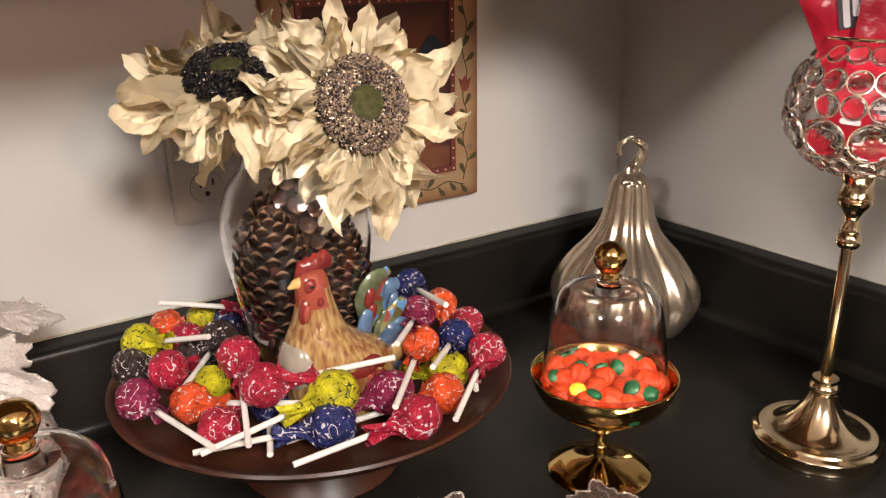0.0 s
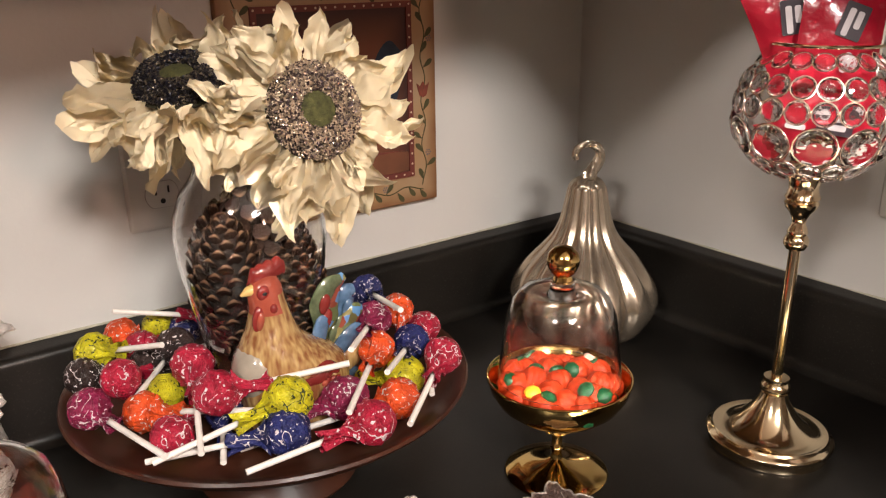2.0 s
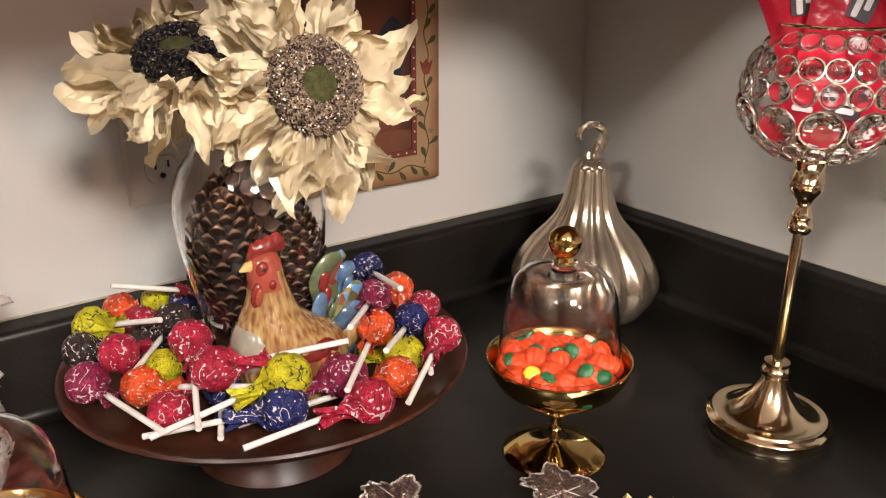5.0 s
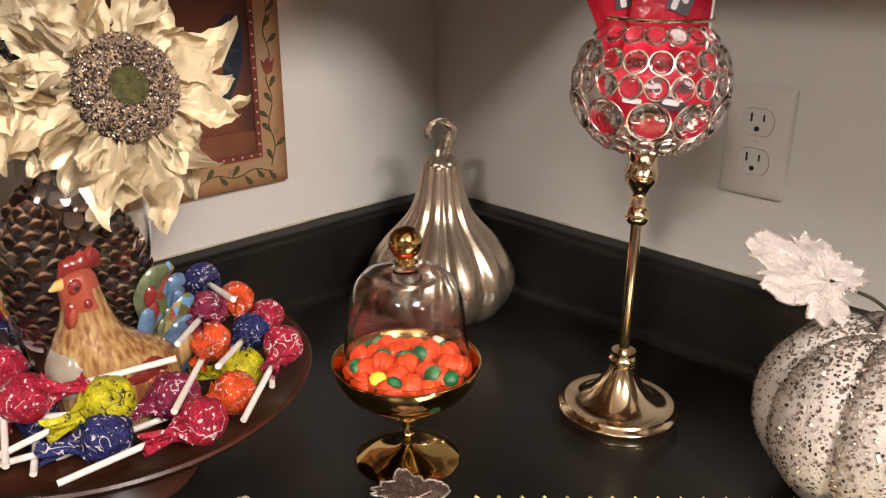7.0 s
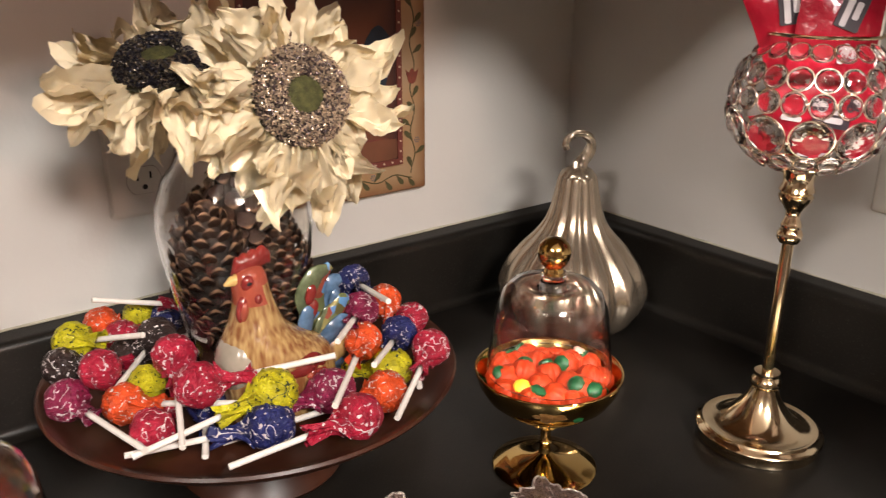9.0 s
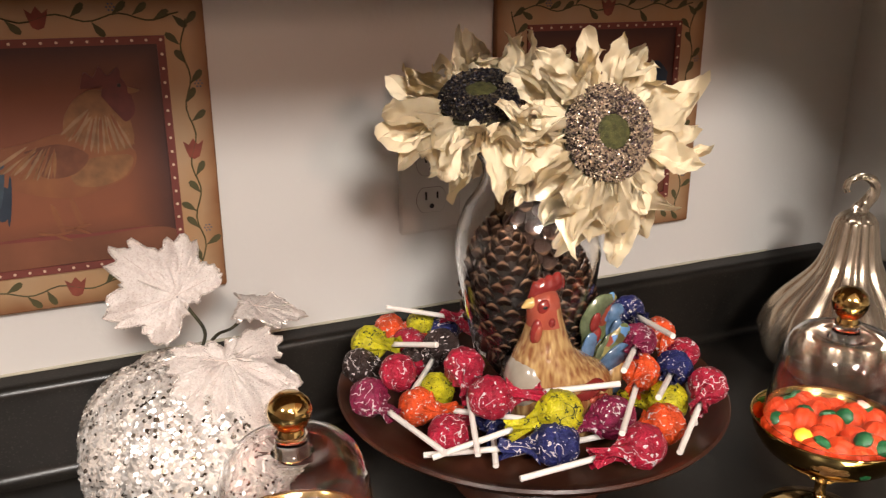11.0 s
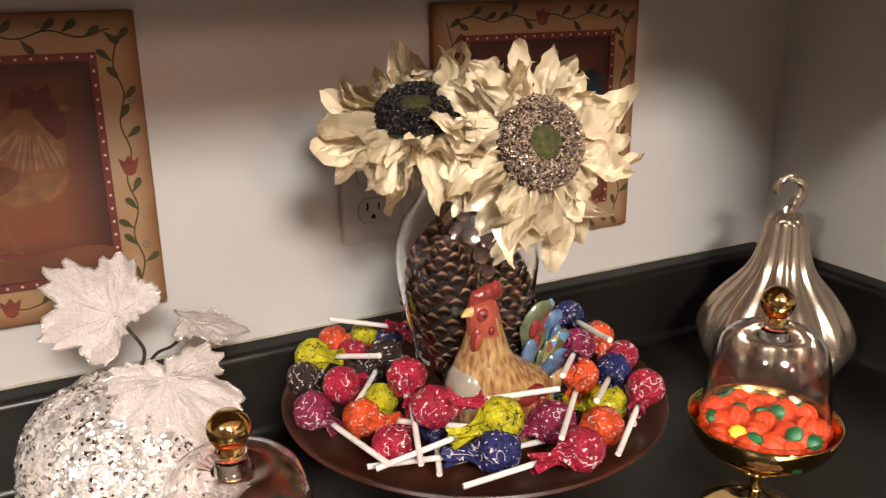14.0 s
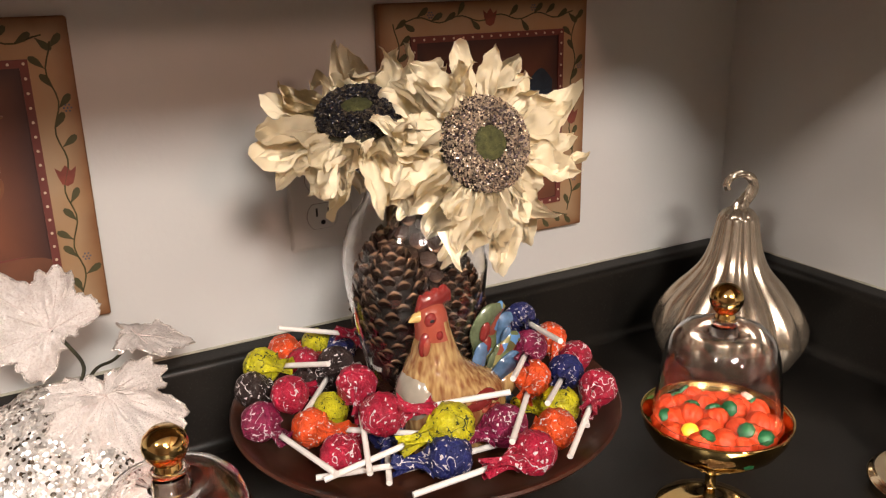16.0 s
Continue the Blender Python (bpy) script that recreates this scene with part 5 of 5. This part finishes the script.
def candle_holder(m):
    top = thing("candle_holder", m, "tall brass candle holder with a crystal bead globe", "candle holder")
    part("base", lathe([(0, 0), (0.0500, 0), (0.0515, 0.0005), (0.0518, 0.0060), (0.0530, 0.0075), (0.0545, 0.0090), (0.0548, 0.0112), (0.0535, 0.0130), (0.0508, 0.0138), (0.0500, 0.0150), (0.0490, 0.0162), (0.0465, 0.0160), (0.0430, 0.0152), (0.0350, 0.0185), (0.0265, 0.0250), (0.0190, 0.0340), (0.0135, 0.0430), (0.0108, 0.0495), (0.0, 0.0500)], 64), M_BRASS, top, "flared polished brass base", m=Matrix.Diagonal((0.92, 0.92, 1, 1)))
    part("collar", lathe([(0, 0.0490), (0.0100, 0.0490), (0.0118, 0.0510), (0.0122, 0.0540), (0.0110, 0.0570), (0.0092, 0.0590), (0.0104, 0.0610), (0.0100, 0.0632), (0.0, 0.0640)], 32), M_BRASS, top)
    part("rod", lathe([(0, 0.062), (0.0044, 0.062), (0.0044, 0.176), (0, 0.176)], 24), M_BRASS, top)
    part("finial", lathe([(0, 0.1740), (0.0070, 0.1745), (0.0092, 0.1780), (0.0095, 0.1820), (0.0080, 0.1850), (0.0070, 0.1862), (0.0078, 0.1880), (0.0072, 0.1905), (0.0052, 0.1950), (0.0056, 0.1990), (0.0082, 0.2040), (0.0118, 0.2085), (0.0128, 0.2120), (0.0112, 0.2140), (0.0130, 0.2162), (0.0118, 0.2190), (0.0108, 0.2225), (0.0114, 0.2280), (0.0135, 0.2330), (0.0220, 0.2352), (0.0230, 0.2375), (0.0, 0.2380)], 40), M_BRASS, top, "turned brass neck")
    zc, rx = 0.2825, 0.0560
    for k, z in ((0, 0.3315), (1, 0.2375)):
        rr = 0.0390 if k == 0 else 0.0260
        part("rim_wire", tube([(rr * math.cos(a), rr * math.sin(a), z) for a in [2 * math.pi * i / 48 for i in range(49)]], 0.0013, 8), M_BRASS, top)
    rows = ((0.3215, 17, 0.0076), (0.3050, 19, 0.0083), (0.2885, 20, 0.0083), (0.2650, 11, 0.0146), (0.2460, 17, 0.0074), (0.2395, 13, 0.0060))
    for i, (z, n, r) in enumerate(rows):
        bead, ring = bead_mesh(r * 0.97), ring_mesh(r, 0.00065)
        rr = math.sqrt(max(0.0001, rx * rx - ((z - zc) * 1.02) ** 2))
        for k in range(n):
            a = 360 * (k + 0.5 * (i % 2)) / n
            lat = math.degrees(math.atan2(z - zc, rr))
            mm = pose(0, 0, z, 0, 0, a) @ pose(rr, 0, 0, 0, 90 - lat, 0)
            share("ring", ring, top, mm)
            share("crystal", bead, top, mm).visible_shadow = False
    return top


candle_holder(pose(0.728, 0.382, 0.0005, 0.55, 0.55, 0) @ Matrix.Diagonal((1, 1, 0.986, 1)))


def candy_bag(m, w, h, label, seed):
    """A small sealed foil bag, pillowed, with crimped ends and a plain white print bar."""
    top = thing("candy_bag", m, label, "candy bag", "red candy bags in the globe")
    bm = bmesh.new()
    front, back = [], []
    nx, nz = 10, 14
    for i in range(nz + 1):
        t = i / nz
        puff = 0.011 * math.sin(math.pi * t) ** 0.6
        front.append([]), back.append([])
        for j in range(nx + 1):
            s = -1 + 2 * j / nx
            e = (1 - abs(s) ** 3) * puff
            wob = 0.0016 * noise.noise(Vector((s * 2.5, t * 5, seed)))
            x = s * w / 2 * (1 - 0.06 * math.sin(math.pi * t))
            z = h * (t - 0.5) + (0.0012 * (j % 2) if i in (0, nz) else 0)
            front[-1].append(bm.verts.new((x, -e * 0.6 - 0.0004 + wob, z)))
            back[-1].append(bm.verts.new((x, e * 0.6 + 0.0004 + wob, z)))
    for g, s in ((front, 1), (back, -1)):
        for a, b in zip(g, g[1:]):
            for k in range(nx):
                bm.faces.new((a[k], a[k + 1], b[k + 1], b[k])[::s])
    for i in range(nz):
        for j in (0, nx):
            bm.faces.new((front[i][j], front[i + 1][j], back[i + 1][j], back[i][j]))
    for i in (0, nz):
        for j in range(nx):
            bm.faces.new((front[i][j], front[i][j + 1], back[i][j + 1], back[i][j]))
    part("foil", bm, M_BAG, top)
    # a dark printed patch with plain pale bars on it, in place of the lettering
    for x, z, w2, h2, d, mat, name in ((0.004, h * 0.12, 0.017, 0.024, 0.0074, M_INKD, "print_patch"), (0.0005, h * 0.11, 0.0042, 0.019, 0.0082, M_INK, "print_mark"), (0.0072, h * 0.13, 0.0042, 0.012, 0.0082, M_INK, "print_mark"),
                                       (0.004, -h * 0.26, 0.004, 0.014, 0.0070, M_INK, "print_mark")):
        part(name, prism(rounded(w2, h2, 0.0014), 0.0005), mat, top, m=pose(x, -d, z, 0, 14, 0))
    part("white_seam", prism(rounded(0.0016, h * 0.96, 0.0006), 0.0006), M_STICK, top, "white bag edge", m=pose(w * 0.475, -0.0006, 0))
    return top


candy_bag(pose(0.724, 0.364, 0.334, -8, 6, -42), 0.060, 0.072, "red foil candy bag with white print in the globe", 1)
candy_bag(pose(0.743, 0.387, 0.338, 10, -14, -60), 0.056, 0.072, "red foil candy bag leaning behind another", 2)
candy_bag(pose(0.710, 0.394, 0.336, -4, -24, -46), 0.048, 0.070, "red foil candy bag leaning out of the globe", 6)
candy_bag(pose(0.726, 0.370, 0.276, 12, 82, -50), 0.050, 0.070, "red foil candy bag lying inside the crystal globe", 3)
candy_bag(pose(0.738, 0.390, 0.264, 70, 30, 20), 0.050, 0.066, "red foil candy bag lying at the bottom of the globe", 4)


# ---- glitter pumpkins and leaves ----
def pumpkin_radius(t, a):
    """Radius at polar angle t (0 at the top) for direction a."""
    rib = abs(math.sin(4 * a)) ** 0.5
    return 0.0790 * (0.875 + 0.125 * rib) * (1 - 0.16 * math.exp(-(t / 0.35) ** 2))


def leaf_mesh(size, mat, seed, cup=0.25, lobes=5):
    """A lobed vine leaf, slightly cupped and rippled, with a raised edge and veins."""
    rnd = random.Random(seed)
    bm = bmesh.new()
    n, rings = 120, 7
    lob = [(0, 1.0), (54, 0.90), (-54, 0.84), (108, 0.72), (-108, 0.66)]
    outline = []
    for k in range(n):
        a = -180 + 360 * k / n
        r = 0.31
        for b, l in lob:
            d = abs((a - b + 180) % 360 - 180)
            if d < 34:
                r = max(r, l * (0.33 + 0.67 * math.cos(radians(d * 90 / 34)) ** 0.50) * (1 + 0.04 * math.cos(radians(d * 23))))
        if abs(abs(a) - 180) < 14:
            r = 0.20
        r *= 1 + 0.05 * math.sin(k * 1.3 + seed) + 0.035 * rnd.uniform(-1, 1)
        outline.append((radians(a), r))
    grid = [[bm.verts.new((0, 0, 0))]]
    for i in range(1, rings + 1):
        f = i / rings
        row = []
        for a, r in outline:
            x, y = size * r * f * math.cos(a), size * r * f * math.sin(a)
            z = -cup * size * (r * f) ** 2 + size * 0.045 * math.sin(a * 5 + seed) * f * f + size * 0.10 * noise.noise(Vector((x * 90, y * 90, seed))) + size * 0.035 * noise.noise(Vector((x * 260, y * 260, seed + 5)))
            row.append(bm.verts.new((x, y, z)))
        grid.append(row)
    for k in range(n):
        bm.faces.new((grid[0][0], grid[1][k], grid[1][(k + 1) % n]))
    for a, b in zip(grid[1:], grid[2:]):
        for k in range(n):
            bm.faces.new((a[k], b[k], b[(k + 1) % n], a[(k + 1) % n]))
    edge = [v.co.copy() for v in grid[-1]]
    bmesh.ops.solidify(bm, geom=list(bm.faces), thickness=0.0012)
    return finish(bm, "blade", mat), edge


def leaf_pose(origin, along, normal):
    x = Vector(along).normalized()
    z = Vector(normal)
    z = (z - x * z.dot(x)).normalized()
    y = z.cross(x)
    return Matrix(((x.x, y.x, z.x, origin[0]), (x.y, y.y, z.y, origin[1]), (x.z, y.z, z.z, origin[2]), (0, 0, 0, 1)))


def leaf_under(parent, m, size, mat, seed, cup=0.25, name="leaf"):
    me, edge = leaf_mesh(size, mat, seed, cup)
    ob = share(name, me, parent, m)
    part("leaf_edge", tube(edge + edge[:1], 0.0009, 6), M_EDGE, ob, "silver glitter edge")
    for a, l in ((0, 0.9), (58, 0.75), (-58, 0.75), (112, 0.55), (-112, 0.55)):
        pts = [(size * l * f * math.cos(radians(a)), size * l * f * math.sin(radians(a)), -0.0001 - cup * size * (l * f) ** 2) for f in [k / 8 for k in range(9)]]
        part("vein", tube(pts, [0.0005, 0.0002], 6), M_LEAF, ob)
    return ob


def glitter_pumpkin(m, label, seed, dense, bright, dark, sizes, spread):
    top = thing("glitter_pumpkin", m, label, "pumpkin ornament", "glitter pumpkins")
    bm = bmesh.new()
    seg, rows = 96, 30
    grid = []
    for i in range(rows + 1):
        t = math.pi * i / rows
        ring = []
        for k in range(seg):
            a = 2 * math.pi * k / seg
            r = pumpkin_radius(t, a)
            ring.append(bm.verts.new((r * math.sin(t) * math.cos(a), r * math.sin(t) * math.sin(a), 0.072 + 0.95 * r * math.cos(t))))
        grid.append(ring)
    for a, b in zip(grid, grid[1:]):
        for k in range(seg):
            bm.faces.new((a[k], a[(k + 1) % seg], b[(k + 1) % seg], b[k]))
    bmesh.ops.remove_doubles(bm, verts=bm.verts, dist=0.0002)
    for v in bm.verts:
        v.co.z = max(v.co.z, 0.0)
    part("pumpkin_skin", bm, M_PUMP, top, "white foam pumpkin skin")
    rnd = random.Random(seed)
    verts, faces = [], []
    for i in range(dense):
        t = math.acos(1 - 1.55 * rnd.random() ** spread)
        a = rnd.uniform(0, 2 * math.pi)
        r = pumpkin_radius(t, a) + 0.0006
        c = Vector((r * math.sin(t) * math.cos(a), r * math.sin(t) * math.sin(a), 0.072 + 0.95 * r * math.cos(t)))
        nrm = Vector((math.sin(t) * math.cos(a), math.sin(t) * math.sin(a), math.cos(t))) + Vector((rnd.gauss(0, 0.28), rnd.gauss(0, 0.28), rnd.gauss(0, 0.28)))
        u = nrm.orthogonal().normalized()
        w = nrm.normalized().cross(u)
        s = rnd.choice(sizes)
        b0 = len(verts)
        verts += [tuple(c + (u * math.cos(q) + w * math.sin(q)) * s) for q in [math.pi / 3 * k for k in range(6)]]
        faces.append(tuple(range(b0, b0 + 6)))
    me = bpy.data.meshes.new("glitter_coat")
    me.from_pydata(verts, [], faces)
    me.materials.append(bright)
    me.materials.append(dark)
    me.polygons.foreach_set("material_index", [1 if random.Random(seed + i).random() < (0.12 if dense > 11000 else 0.07) else 0 for i in range(len(faces))])
    fl = share("glitter_coat", me, top, Matrix(), "silver hexagonal glitter flakes")
    fl["kind"] = "stuff"
    part("stalk", tube(curve_points([(0, 0, 0.130), (0.004, 0, 0.142), (0.010, 0.002, 0.152)]), [0.010, 0.007, 0.006], 12), M_LEAF, top)
    return top


M_FLAKED = glitter("glitter_flake_dark", (0.32, 0.28, 0.23), (0.12, 0.10, 0.08), 160, metal=0.9, rough=0.25, tilt=0.5, split=0.4)
M_FLAKEC = glitter("champagne_flake", (0.50, 0.43, 0.36), (0.22, 0.18, 0.15), 160, metal=0.7, rough=0.25, tilt=0.5, split=0.35)
PL = (0.131, 0.645)
pump = glitter_pumpkin(pose(*PL, 0.0005) @ Matrix.Diagonal((1, 1, 0.95, 1)), "white pumpkin covered in silver glitter with frosted leaves", 31, 12000, M_FLAKE, M_FLAKED, (0.0008, 0.0011, 0.0015, 0.0019), 1.5)
leaf_under(pump, leaf_pose((0.026, -0.030, 0.150), (0.006, -0.062, -0.052), (0.06, -0.66, 0.74)), 0.060, M_LEAFW, 3, 0.30)
leaf_under(pump, leaf_pose((0.003, 0.030, 0.182), (-0.045, 0.018, 0.045), (-0.1, -0.85, 0.5)), 0.054, M_LEAFW, 5, 0.12)
leaf_under(pump, leaf_pose((0.059, 0.038, 0.161), (0.054, -0.013, -0.012), (0.1, -0.05, 1.0)), 0.040, M_LEAFW, 8, 0.12)
part("wire", tube(curve_points([(0.012, 0.0, 0.142), (0.026, 0.010, 0.153), (0.040, 0.024, 0.151), (0.059, 0.038, 0.160)]), 0.0013, 6), M_STEM, pump)
part("wire", tube(curve_points([(0.010, 0.0, 0.142), (0.018, 0.010, 0.156), (0.012, 0.024, 0.168), (0.003, 0.030, 0.181)]), 0.0013, 6), M_STEM, pump)
PR = (0.755, 0.196)
pump = glitter_pumpkin(pose(*PR, 0.0005) @ Matrix.Diagonal((1, 1, 0.97, 1)), "white pumpkin with sparse glitter and a frosted leaf", 47, 10000, M_FLAKEC, M_FLAKED, (0.0006, 0.0008, 0.0011, 0.0014), 2.3)
leaf_under(pump, leaf_pose((-0.011, 0.040, 0.166), (-0.012, 0.047, 0.024), (-0.45, -0.55, 0.70)) @ Matrix.Diagonal((1.06, 0.72, 1, 1)), 0.056, M_LEAFW, 9, 0.15)
part("wire", tube(curve_points([(0.008, 0.0, 0.145), (0.004, 0.015, 0.156), (-0.004, 0.030, 0.162), (-0.011, 0.040, 0.167)]), 0.0013, 6), M_STEM, pump)


def loose_leaf(m, size, seed, label):
    top = thing("glitter_leaf", m, label, "leaf ornament", "loose glitter leaves")
    leaf_under(top, Matrix(), size, M_LEAFD, seed, 0.2, "leaf_blade")
    return top


loose_leaf(pose(0.519, 0.405, 0.014, 8, -6, 60), 0.036, 13, "rose gold glitter leaf lying by the dish foot")
raised = loose_leaf(pose(0.376, 0.402, 0.070, -6, 4, 150), 0.036, 17, "rose gold glitter leaf on a wire stem before the plate")
part("wire_stem", tube(curve_points([(0, 0, -0.001), (0.002, 0.002, -0.03), (0.0, 0.0, -0.0695)]), 0.0014, 6), M_STEM, raised)


# ---- pleated gold tray ----
def pleated_tray(m):
    top = thing("pleated_tray", m, "gold foil tray with a pleated rim", "tray")
    bm = bmesh.new()
    rows = []
    n = 36
    for i in range(n + 1):
        x = -0.11 + 0.27 * i / n
        k = 0.007 if i % 2 else -0.003
        rows.append([bm.verts.new((x, k * s - 0.02 * (1 - h), h * 0.0325)) for s, h in ((0.2, 0), (0.7, 0.5), (1.2, 1))])
    for a, b in zip(rows, rows[1:]):
        for k in range(2):
            bm.faces.new((a[k], b[k], b[k + 1], a[k + 1]))
    bmesh.ops.solidify(bm, geom=list(bm.faces), thickness=0.0008)
    part("pleated_rim", bm, M_PLEAT, top, smooth=False)
    part("tray_floor", box((-0.11, -0.14, 0.0), (0.16, -0.019, 0.002)), M_PLEAT, top)
    return top


pleated_tray(pose(0.598, 0.283, 0.0005, 0, 0, -45))
